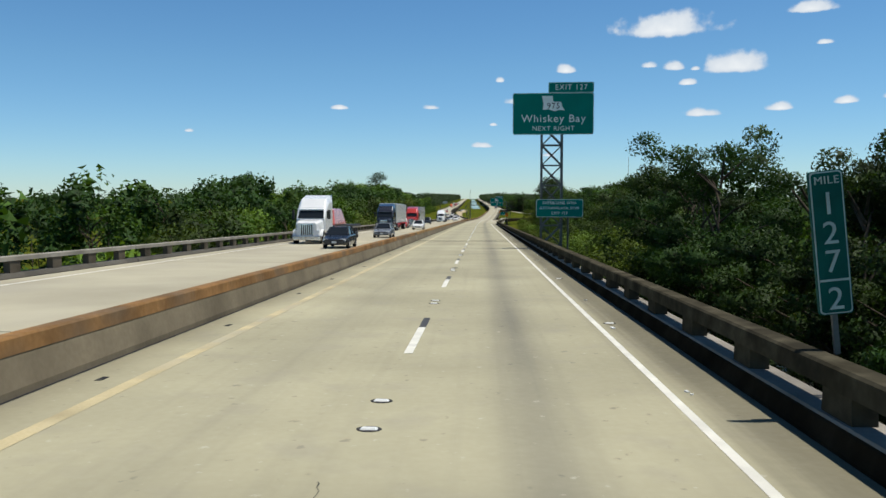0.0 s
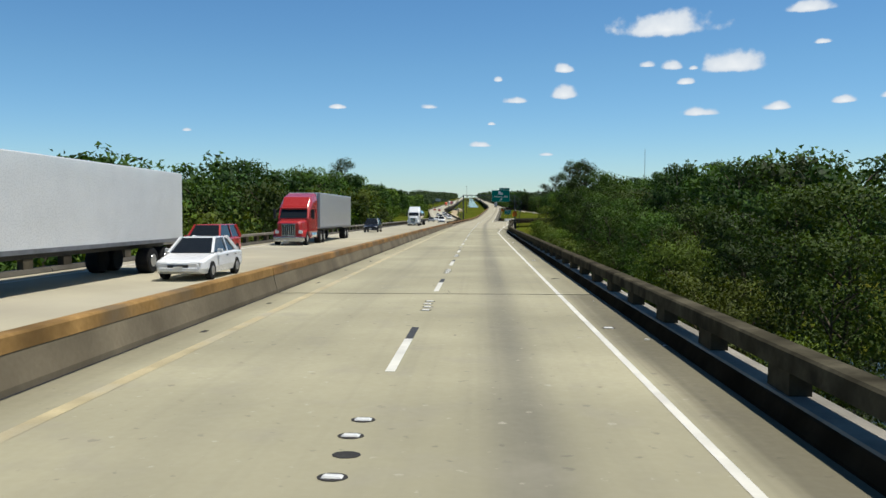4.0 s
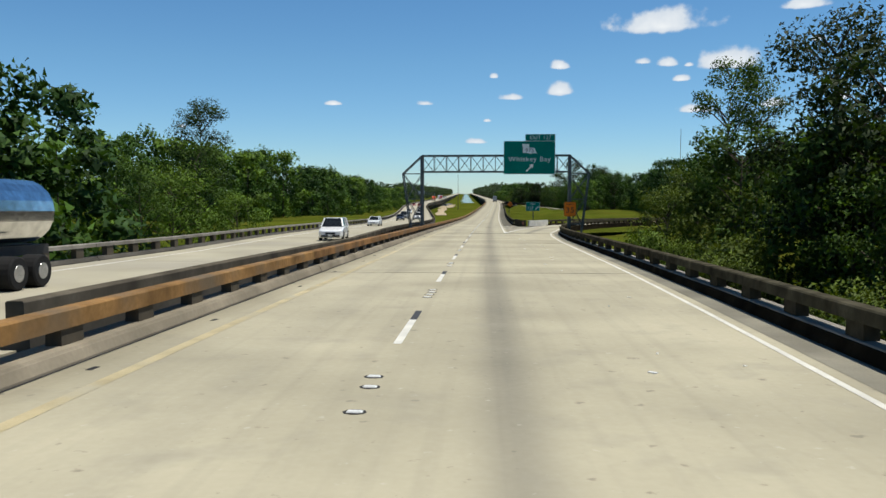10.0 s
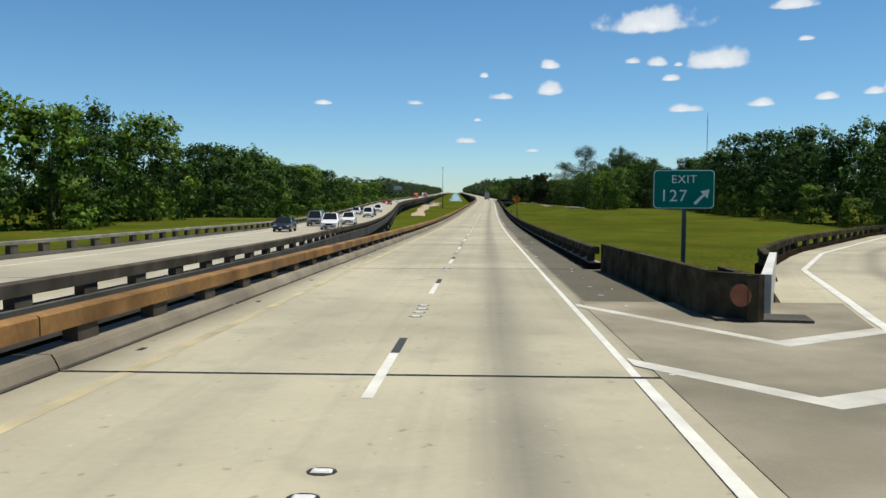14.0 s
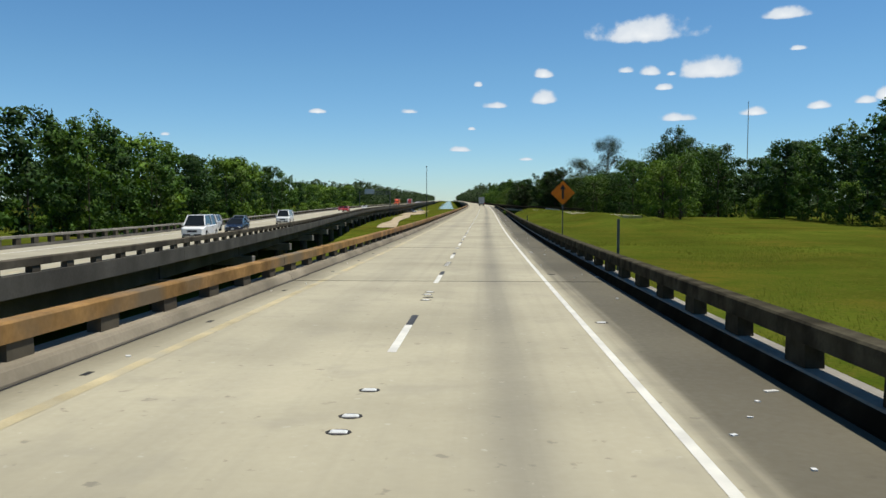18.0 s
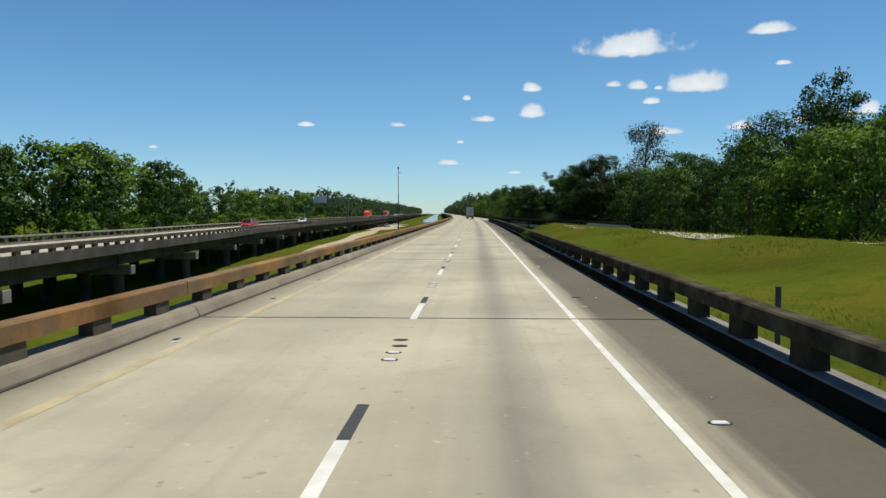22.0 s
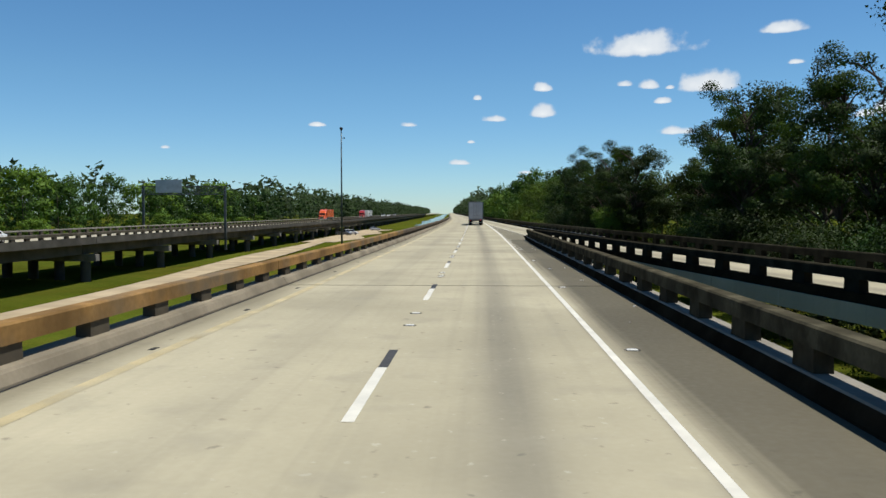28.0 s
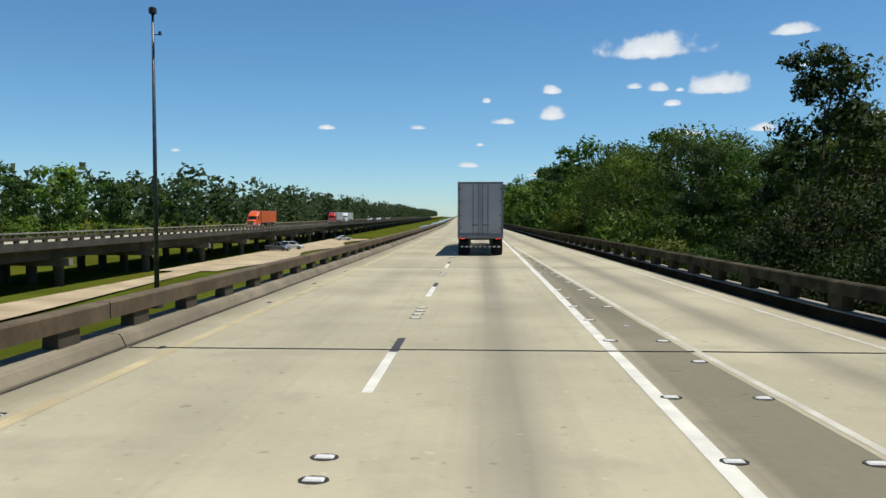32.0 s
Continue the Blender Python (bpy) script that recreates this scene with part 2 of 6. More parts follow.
    l.new(amount, mix.inputs["Factor"]), l.new(src, mix.inputs["A"])
    mix.inputs["B"].default_value = (0.10, 0.095, 0.085, 1)
    mix.clamp_factor = True
    # One colour serves the shoulder dirt and the painted shadow band.
    dirt = n.new("ShaderNodeMix")
    dirt.data_type = "RGBA"
    dirt.clamp_factor = True
    l.new(grime_shade, dirt.inputs["Factor"]), l.new(mix.outputs["Result"], dirt.inputs["A"])
    dirt.inputs["B"].default_value = (0.072, 0.064, 0.045, 1)
    # small dark spots and pale scuffs
    for scale, colour, lo, hi, most in ((4.0, (0.12, 0.11, 0.09, 1), 0.665, 0.73, 0.5), (5.5, (0.52, 0.49, 0.40, 1), 0.67, 0.74, 0.4), (0.9, (0.27, 0.25, 0.19, 1), 0.55, 0.72, 0.45)):
        sn = n.new("ShaderNodeTexNoise")
        sn.inputs["Scale"].default_value, sn.inputs["Detail"].default_value = scale, 3
        l.new(uv.outputs[0], sn.inputs["Vector"])
        sr = n.new("ShaderNodeMapRange")
        l.new(sn.outputs["Fac"], sr.inputs[0])
        sr.inputs[1].default_value, sr.inputs[2].default_value, sr.inputs[4].default_value = lo, hi, most
        sm = n.new("ShaderNodeMix")
        sm.data_type = "RGBA"
        l.new(sr.outputs[0], sm.inputs["Factor"]), l.new(mix.outputs["Result"], sm.inputs["A"])
        sm.inputs["B"].default_value = colour
        mix = sm
    l.new(mix.outputs["Result"], dirt.inputs["A"])
    # transverse bands where slabs were poured on different days
    band = n.new("ShaderNodeTexNoise")
    band.inputs["Scale"].default_value, band.inputs["Detail"].default_value = 1.0, 3
    bm_ = n.new("ShaderNodeMapping")
    bm_.inputs["Scale"].default_value = (0.05, 0.35, 1)
    l.new(uv.outputs[0], bm_.inputs["Vector"]), l.new(bm_.outputs[0], band.inputs["Vector"])
    hv = n.new("ShaderNodeHueSaturation")
    l.new(mt("ADD", mt("MULTIPLY", band.outputs["Fac"], 0.22), 0.89), hv.inputs["Value"])
    l.new(dirt.outputs["Result"], hv.inputs["Color"]), l.new(hv.outputs[0], p.inputs["Base Color"])
    return m


def grass_material():
    """Mown grass: broad dry and lush patches, mid-sized clumps and fine tufts."""
    m = material("mown_grass", (0.068, 0.092, 0.010), 0.9, 0, 0.32, 0.06, 6.0, 1.0, tint=(0.10, 0.09, 0.014), stain=(0.105, 0.09, 0.013), stain_scale=0.11, stain_amount=0.75)
    n, l = m.node_tree.nodes, m.node_tree.links
    p = n["Principled BSDF"]
    src = p.inputs["Base Color"].links[0].from_socket
    co = n.new("ShaderNodeTexCoord")
    for scale, detail, colour, lo, hi, amount in ((0.55, 5, (0.045, 0.072, 0.007, 1), 0.50, 0.66, 0.75), (2.3, 6, (0.115, 0.095, 0.02, 1), 0.52, 0.7, 0.6), (7.0, 4, (0.03, 0.045, 0.008, 1), 0.5, 0.68, 0.7)):
        q = n.new("ShaderNodeTexNoise")
        q.inputs["Scale"].default_value, q.inputs["Detail"].default_value, q.inputs["Roughness"].default_value = scale, detail, 0.62
        l.new(co.outputs["Object"], q.inputs["Vector"])
        r = n.new("ShaderNodeMapRange")
        l.new(q.outputs["Fac"], r.inputs[0])
        r.inputs[1].default_value, r.inputs[2].default_value, r.inputs[4].default_value = lo, hi, amount
        x = n.new("ShaderNodeMix")
        x.data_type = "RGBA"
        l.new(r.outputs[0], x.inputs["Factor"]), l.new(src, x.inputs["A"])
        x.inputs["B"].default_value = colour
        src = x.outputs["Result"]
    l.new(src, p.inputs["Base Color"])
    p.inputs["Specular IOR Level"].default_value = 0.0
    return m


M = {}
OLD = (0.36, 0.333, 0.222)
M["deck"] = deck_material("deck_concrete", 1.0)
M["deck_old"] = deck_material("older_deck_concrete", 0.78, OLD)
M["deck_merge"] = deck_material("merge_deck_concrete", 0.72, shade_gutters=False)
M["deck_mid"] = deck_material("deck_concrete_half", 0.42, OLD)
M["deck_clean"] = deck_material("deck_concrete_open", 0.0)
M["ramp"] = material("ramp_concrete", (0.385, 0.352, 0.255), 0.85, 0, 0.12, 0.2, 28, 0.2, stain=(0.3, 0.28, 0.24), stain_scale=0.15, stain_amount=0.4)
M["shoulder"] = material("gore_concrete", (0.27, 0.24, 0.17), 0.9, 0, 0.2, 0.5, 25, 0.3, stain=(0.13, 0.115, 0.085), stain_scale=0.4)
M["verge"] = material("worn_shoulder_concrete", (0.23, 0.215, 0.165), 0.9, 0, 0.2, 0.5, 25, 0.3, stain=(0.12, 0.11, 0.085), stain_scale=0.35)
M["joint"] = material("joint_seal", (0.03, 0.03, 0.03), 0.9)
M["white"] = material("white_paint", (0.66, 0.64, 0.55), 0.6, 0, 0.10, 2.0, 50, 0.2, stain=(0.45, 0.43, 0.38), stain_scale=1.2, stain_amount=0.4)
M["white_worn"] = material("worn_white_paint", (0.52, 0.50, 0.42), 0.7, 0, 0.15, 1.5, 40, stain=(0.38, 0.35, 0.26), stain_scale=0.9, stain_amount=0.9)
M["black"] = material("black_contrast_paint", (0.045, 0.043, 0.04), 0.7, 0, 0.2, 3.0, 50)
M["yellow"] = material("faded_yellow_paint", (0.46, 0.385, 0.215), 0.7, 0, 0.2, 1.0, 30, stain=(0.37, 0.335, 0.23), stain_scale=0.8, stain_amount=0.95)
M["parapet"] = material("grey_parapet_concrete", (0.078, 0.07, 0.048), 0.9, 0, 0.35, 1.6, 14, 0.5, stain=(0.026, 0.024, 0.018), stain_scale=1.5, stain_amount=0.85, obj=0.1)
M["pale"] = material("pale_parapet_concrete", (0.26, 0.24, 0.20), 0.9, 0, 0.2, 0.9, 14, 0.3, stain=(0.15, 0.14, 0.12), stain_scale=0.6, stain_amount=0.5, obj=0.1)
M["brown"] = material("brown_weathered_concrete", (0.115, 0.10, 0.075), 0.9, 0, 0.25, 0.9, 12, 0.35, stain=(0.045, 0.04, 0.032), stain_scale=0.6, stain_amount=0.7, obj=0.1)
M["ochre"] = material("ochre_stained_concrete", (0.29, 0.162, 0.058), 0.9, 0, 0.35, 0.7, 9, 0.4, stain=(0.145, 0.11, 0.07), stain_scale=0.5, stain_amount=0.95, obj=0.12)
M["median"] = material("median_wall_concrete", (0.25, 0.215, 0.155), 0.9, 0, 0.25, 0.5, 12, 0.3, stain=(0.15, 0.125, 0.09), stain_scale=0.4, stain_amount=0.5)
# Stained parapet concrete, darkened further to paint in the ramp faces' shade.
M["ramp_rail"] = material("stained_shaded_parapet_concrete", (0.034, 0.031, 0.022), 0.9, 0, 0.35, 1.4, 12, 0.4, stain=(0.014, 0.013, 0.01), stain_scale=0.9, stain_amount=0.8)
M["brown_beam"] = material("brown_grey_beam_concrete", (0.15, 0.115, 0.075), 0.9, 0, 0.3, 0.8, 10, 0.4, stain=(0.09, 0.075, 0.055), stain_scale=0.5, stain_amount=0.85, obj=0.12)
M["chalky"] = material("chalky_barrier_panel", (0.56, 0.55, 0.50), 0.8, 0, 0.12, 1.0, 12, 0.2)
M["rust_orange"] = material("faded_orange_reflector", (0.30, 0.10, 0.05), 0.6, 0, 0.2, 3, 20)
M["wall_face"] = material("olive_brown_wall_concrete", (0.19, 0.158, 0.105), 0.9, 0, 0.25, 0.5, 12, 0.3, stain=(0.11, 0.09, 0.06), stain_scale=0.35, stain_amount=0.6)
# Grime taken down to near-black, with the kerb face's shade in the colour.
M["kerb"] = material("grimy_shaded_kerb_concrete", (0.028, 0.022, 0.014), 0.9, 0, 0.3, 1.2, 12, 0.4, stain=(0.012, 0.010, 0.007), stain_scale=0.8, stain_amount=0.7)
for key in ("parapet", "kerb", "brown", "ramp_rail"):
    M[key].node_tree.nodes["Principled BSDF"].inputs["Specular IOR Level"].default_value = 0.0
M["pier"] = material("weathered_pier_concrete", (0.10, 0.092, 0.076), 0.9, 0, 0.25, 0.4, 9, 0.3, stain=(0.05, 0.046, 0.038), stain_scale=0.3, stain_amount=0.6)
M["grass"] = grass_material()
M["blade"] = leaf_material("grass_blades", (0.072, 0.088, 0.012), 0.25, 0.0)
M["blade"].node_tree.nodes["Principled BSDF"].inputs["Specular IOR Level"].default_value = 0.0
M["water"] = material("still_brown_water", (0.035, 0.04, 0.03), 0.08, 0, 0.15, 0.02, 1.0)
M["dirt"] = material("pale_dirt_track", (0.42, 0.34, 0.22), 0.95, 0, 0.2, 0.2, 4, 0.3)
M["bark"] = material("grey_brown_bark", (0.085, 0.068, 0.05), 0.95, 0, 0.3, 1.5, 12, 0.5)
M["leaf_mid"] = leaf_material("broadleaf_foliage", (0.046, 0.084, 0.0105))
M["leaf_dark"] = leaf_material("dark_oak_foliage", (0.025, 0.051, 0.0095))
M["leaf_light"] = leaf_material("willow_foliage", (0.086, 0.134, 0.0145))
M["green"] = material("sign_green_sheeting", (0.0, 0.19, 0.145), 0.6, 0, 0.08, 0.8, 20)
# Mile marker colours, darker than those of the large signs.
M["green_dark"] = material("dark_green_sheeting", (0.003, 0.075, 0.062), 0.6, 0, 0.15, 3, 20)
M["white_dull"] = material("dull_white_legend", (0.32, 0.42, 0.40), 0.6, 0, 0.1, 3, 20)
M["signwhite"] = material("sign_white_sheeting", (0.78, 0.86, 0.83), 0.5, 0, 0.05, 2, 20)
M["orange"] = material("sign_orange_sheeting", (0.85, 0.22, 0.02), 0.5, 0, 0.08, 2, 20)
M["signblack"] = material("sign_black_legend", (0.012, 0.012, 0.012), 0.5)
for key in ("green", "green_dark", "signwhite", "white_dull", "orange"):
    M[key].node_tree.nodes["Principled BSDF"].inputs["Specular IOR Level"].default_value = 0.1
M["steel"] = material("dark_galvanised_steel", (0.10, 0.115, 0.12), 0.5, 0.6, 0.2, 2, 25, stain=(0.05, 0.045, 0.04), stain_scale=1.2)
M["guard"] = material("weathered_guardrail_zinc", (0.27, 0.27, 0.26), 0.4, 0.7, 0.15, 2, 20)
M["alu"] = material("sign_back_aluminium", (0.45, 0.47, 0.48), 0.45, 0.6, 0.1, 2, 20)
M["tyre"] = material("tyre_rubber", (0.018, 0.018, 0.018), 0.85)
M["rim"] = material("wheel_rim_metal", (0.5, 0.5, 0.5), 0.35, 0.8)
M["glass"] = material("dark_vehicle_glass", (0.015, 0.018, 0.02), 0.06, 0, 0.05)
M["chassis"] = material("dark_chassis_steel", (0.025, 0.025, 0.025), 0.7)
M["trailer"] = material("dusty_trailer_skin", (0.42, 0.43, 0.46), 0.45, 0.1, 0.08, 0.6, 10, stain=(0.3, 0.3, 0.3), stain_scale=0.7, stain_amount=0.4)
M["trim"] = material("trailer_frame_metal", (0.22, 0.22, 0.23), 0.45, 0.5)
M["lamp_red"] = glow_material("red_tail_lamp", (0.8, 0.02, 0.015), 2.0)
M["lamp_amber"] = material("amber_marker_lens", (0.7, 0.25, 0.02), 0.2)
M["red_lens"] = material("red_lamp_lens", (0.35, 0.01, 0.01), 0.2)
M["lamp_clear"] = material("headlamp_lens", (0.8, 0.8, 0.78), 0.1)
M["chrome"] = material("chrome_trim", (0.75, 0.75, 0.76), 0.15, 1.0)
M["bead"] = material("ceramic_lane_marker", (0.74, 0.73, 0.68), 0.35)
M["adhesive"] = material("black_bitumen_adhesive", (0.04, 0.038, 0.035), 0.8)


def paint(name, rgb):
    if name not in M:
        M[name] = material(name, rgb, 0.3, 0.0, 0.04, 1.0, 20, coat=0.6)
    return M[name]


# ---- mesh building ----
class Shape:
    """Collects boxes, prisms and tubes into one mesh."""

    def __init__(self):
        self.v, self.f = [], []

    def add(self, v, f):
        o = len(self.v)
        self.v += [tuple(p) for p in v]
        self.f += [tuple(i + o for i in q) for q in f]
        return self

    def box(self, c, s, m=None, taper=1.0):
        x, y, z = (k / 2 for k in s)
        pts = [Vector((a * x * (taper if d > 0 else 1), b * y * (taper if d > 0 else 1), d * z)) for d in (-1, 1) for a, b in ((-1, -1), (1, -1), (1, 1), (-1, 1))]
        pts = [(m @ p if m else p) + Vector(c) for p in pts]
        return self.add(pts, [(3, 2, 1, 0), (4, 5, 6, 7), (0, 1, 5, 4), (1, 2, 6, 5), (2, 3, 7, 6), (3, 0, 4, 7)])

    def bar(self, a, b, w, d=None):
        """A square bar from a to b."""
        a, b = Vector(a), Vector(b)
        t = (b - a).normalized()
        u = t.cross(Vector((0, 0, 1)) if abs(t.z) < 0.95 else Vector((1, 0, 0))).normalized()
        q = t.cross(u)
        u, q = u * w / 2, q * (d or w) / 2
        pts = [e + i * u + j * q for e in (a, b) for i, j in ((-1, -1), (1, -1), (1, 1), (-1, 1))]
        return self.add(pts, [(3, 2, 1, 0), (4, 5, 6, 7), (0, 1, 5, 4), (1, 2, 6, 5), (2, 3, 7, 6), (3, 0, 4, 7)])

    def tube(self, path, radii, n=8, cap=True):
        path = [Vector(p) for p in path]
        rings = []
        for i, p in enumerate(path):
            t = (path[min(i + 1, len(path) - 1)] - path[max(i - 1, 0)]).normalized()
            u = t.cross(Vector((0, 1, 0)) if abs(t.y) < 0.9 else Vector((1, 0, 0))).normalized()
            q = t.cross(u)
            r = radii[i] if isinstance(radii, (list, tuple)) else radii
            rings.append([p + (u * math.cos(2 * math.pi * k / n) + q * math.sin(2 * math.pi * k / n)) * r for k in range(n)])
        v = [p for ring in rings for p in ring]
        f = [(i * n + k, i * n + (k + 1) % n, (i + 1) * n + (k + 1) % n, (i + 1) * n + k) for i in range(len(rings) - 1) for k in range(n)]
        if cap:
            f += [tuple(range(n))[::-1], tuple((len(rings) - 1) * n + k for k in range(n))]
        return self.add(v, f)

    def sweep(self, profile, stations, close=True):
        """A closed profile [(x, h)] carried along stations: station(i) -> function (x, h) to a point."""
        n, v = len(profile), []
        for st in stations:
            v += [st(x, h) for x, h in profile]
        f = [(i * n + k, i * n + (k + 1) % n, (i + 1) * n + (k + 1) % n, (i + 1) * n + k) for i in range(len(stations) - 1) for k in range(n)]
        if close:
            f += [tuple(range(n))[::-1], tuple((len(stations) - 1) * n + k for k in range(n))]
        return self.add(v, f)

    def mesh(self, name, mat, smooth=False):
        me = bpy.data.meshes.new(name)
        me.from_pydata(self.v, [], self.f)
        bm = bmesh.new()
        bm.from_mesh(me)
        bmesh.ops.recalc_face_normals(bm, faces=bm.faces)
        bm.to_mesh(me)
        bm.free()
        me.materials.append(mat)
        if smooth:
            me.shade_smooth()
        return me


def part(name, shape, mat, parent=None, label="", smooth=False, bevel=0.0):
    me = shape.mesh(name, mat, smooth) if isinstance(shape, Shape) else shape
    ob = new(name, me)
    if parent:
        ob.parent = parent
    if label:
        tagged(ob, label)
    if bevel:
        b = ob.modifiers.new("edge", "BEVEL")
        b.width, b.segments, b.limit_method = bevel, 2, "ANGLE"
    return ob


def thing(name, label, category, group="", kind="", m=None):
    ob = new(name)
    ob.empty_display_size = 0.2
    if m is not None:
        ob.matrix_world = m
    return tagged(ob, label, category, group, kind)


def lettering(name, text, size, mat, parent, at, rot=(90, 0, 0), align="CENTER", width=1.0, label=""):
    cu = bpy.data.curves.new("letters", "FONT")
    cu.body, cu.size, cu.align_x, cu.align_y, cu.extrude = text, size, align, "CENTER", 0.006
    cu.space_character = 1.12
    tmp = bpy.data.objects.new("letters", cu)
    me = bpy.data.meshes.new_from_object(tmp)
    bpy.data.objects.remove(tmp)
    me.materials.clear()
    me.materials.append(mat)
    ob = part(name, me, mat, parent, label)
    ob.matrix_basis = pose(*at, *rot) @ Matrix.Diagonal((width, 1, 1, 1))
    return ob


def ribbon(left, right, s0, s1, step, top=0.0, thick=0.0, zoff=None):
    """Vertices and faces of a strip of road between two edges given as functions of s."""
    n = max(2, int(math.ceil((s1 - s0) / step)) + 1)
    ss = [s0 + (s1 - s0) * i / (n - 1) for i in range(n)]
    v, uv = [], []
    zo = zoff or (lambda x, s: 0.0)
    for s in ss:
        a, b = left(s), right(s)
        for x in (a, b):
            v.append(P(x, s, top + zo(x, s)))
            uv.append((x, s))
        if thick:
            for x in (b, a):
                v.append(P(x, s, top - thick + zo(x, s)))
                uv.append((x, s))
    k = 4 if thick else 2
    f = []
    for i in range(n - 1):
        a, b = i * k, (i + 1) * k
        f.append((a, a + 1, b + 1, b))
        if thick:
            f += [(a + 1, a + 2, b + 2, b + 1), (a + 2, a + 3, b + 3, b + 2), (a + 3, a, b, b + 3)]
    if thick:
        f += [(3, 2, 1, 0), tuple((n - 1) * k + q for q in range(4))]
    return v, f, uv


def strip(name, left, right, s0, s1, step, mat, parent=None, top=0.0, thick=0.0, label="", zoff=None, middle=None):
    v, f, uv = ribbon(left, right, s0, s1, step, top, thick, zoff)
    if middle:
        uv = [(x - middle(s) + 1.85, s) for x, s in uv]
    me = bpy.data.meshes.new(name)
    me.from_pydata(v, [], f)
    lay = me.uv_layers.new(name="UVMap")
    for loop in me.loops:
        lay.data[loop.index].uv = uv[loop.vertex_index]
    me.materials.append(mat)
    return part(name, me, mat, parent, label)


def const(x):
    return lambda s: x


# ---- the layout, in metres right of the lane line and along the road ----
JOINTS = [-60, -8, 70.5, 122, 149, 176.5, 203.4, 230.6, 257.9, 285.0, 312.6, 337.6, 367.9, 388, 409, 429.5, 449.8, 476.9, 498.2, 519.6, 540.7, 561.8, 583.4, 604.9, 627, 648, 669.6, 691.0, 712.0, 733.1, 754.3, 775.5, 796.5]
while JOINTS[-1] < 1250:
    JOINTS.append(JOINTS[-1] + 21.3)
EXIT_RIGHT = [(197, 3.57), (211, 3.98), (237, 5.06), (246, 5.45), (265, 6.28), (277, 6.75), (288, 7.02), (318, 7.3), (325, 7.52), (330, 7.66), (338.6, 8.25), (349, 9.7), (358, 10.75), (364, 11.7), (369.5, 12.9), (375, 14.6), (387, 18.6), (402, 25.5), (430, 44.5), (445, 60.5)]
EXIT_LEFT = [(339, 3.55), (341, 3.66), (346, 4.3), (353.4, 5.35), (356.2, 5.85), (362.7, 6.99), (373, 9.4), (378, 10.9), (388, 13.8), (400, 19.5), (430, 38.0), (445, 53.0)]
ENTRY_LEFT = [(470, 54.0), (560, 31.5), (628, 20.0), (650, 18.2), (682, 15.4), (700, 13.1), (720, 10.4), (745, 7.6), (760, 6.75), (775, 6.0), (791, 5.45), (798, 5.1), (813, 4.7), (835, 4.2), (860, 3.8)]
ENTRY_RIGHT = [(470, 60.0), (560, 38.0), (640, 24.0), (682, 19.3), (720, 13.7), (753, 10.7), (775, 9.5), (788, 9.0), (800, 8.3), (860, 6.6), (960, 5.2)]
ENTRY_INNER = [(640, 19.0), (680, 15.0), (690, 13.9), (700, 12.5), (712, 11.0), (722, 9.6), (730, 8.8), (756, 6.3)]


def right_line(s):
    """The white line on the right of the lane."""
    return lerp(s, [(60, 3.66), (190, 3.57), (330, 3.5), (357, 3.54), (375, 3.6), (400, 3.62), (436, 3.57), (580, 3.5), (735, 3.63), (768, 3.74), (800, 3.74)])


def right_edge(s):
    """Inner face of the parapet on the right."""
    if s < 338:
        return max(4.66, lerp(s, EXIT_RIGHT) + lerp(s, [(250, 1.03), (320, 0.76)]))
    if s < 754.3:
        return lerp(s, [(700, 5.54), (740, 5.3), (754, 5.35)])
    return max(5.6, lerp(s, ENTRY_RIGHT) + lerp(s, [(776, 1.1), (800, 0.75)]))


def left_line(s):
    """The faded yellow line on the left of the fast lane."""
    return lerp(s, [(0, -3.6), (370, -3.64), (500, -3.78), (700, -3.8)]) + 0.02 * math.sin(s)


def left_edge(s):
    """Inner foot of the median wall."""
    return lerp(s, [(0, -4.66), (400, -4.66), (500, -4.8), (700, -4.74)])


# Middle and height of the other carriageway.
OTHER_X = [(-200, -10.4), (300, -11.4), (330, -13.4), (361, -14.3), (382, -14.4), (400, -14.9), (447, -18.2), (490, -22.0), (533, -26.4), (564, -29.6), (619, -35.6), (680, -42.0), (750, -47.0), (820, -48.8), (4200, -50.0)]
OTHER_H = [(-200, 0.0), (420, 0.0), (470, -0.2), (560, -0.5), (650, -0.7), (4200, -0.7)]


def other_x(s):
    return lerp(s, OTHER_X)


def other_h(s):
    return lerp(s, OTHER_H)


def ground_z(x, s):
    """Height of the natural ground."""
    swamp = -5.2
    rz = road_z(s)
    if x >= 0:
        field = max(-1.2, rz - 1.9)
        k = min(max((s - 318) / 40, 0), 1) * min(max((690 - s) / 50, 0), 1)
        k = k * k * (3 - 2 * k)
        z = swamp + (field - swamp) * k
        if 540 < s < 690:
            bank = math.exp(-(max(0, lerp(s, ENTRY_LEFT) - 2.0 - x) / 7.0) ** 2) * min(1, (s - 540) / 40) * min(1, (688 - s) / 14 if s < 688 else 0)
            z += (0.62 - z) * bank if x < lerp(s, ENTRY_LEFT) - 0.5 else 0
        return z
    ox = other_x(s)
    if x > ox:
        return lerp(s, [(340, swamp), (400, -3.2), (470, -4.4), (560, -5.4), (600, -5.6)])
    k = min(max((s - 340) / 40, 0), 1) * min(max((600 - s) / 60, 0), 1)
    return swamp + (-1.3 - swamp) * k

# ---- ground ----


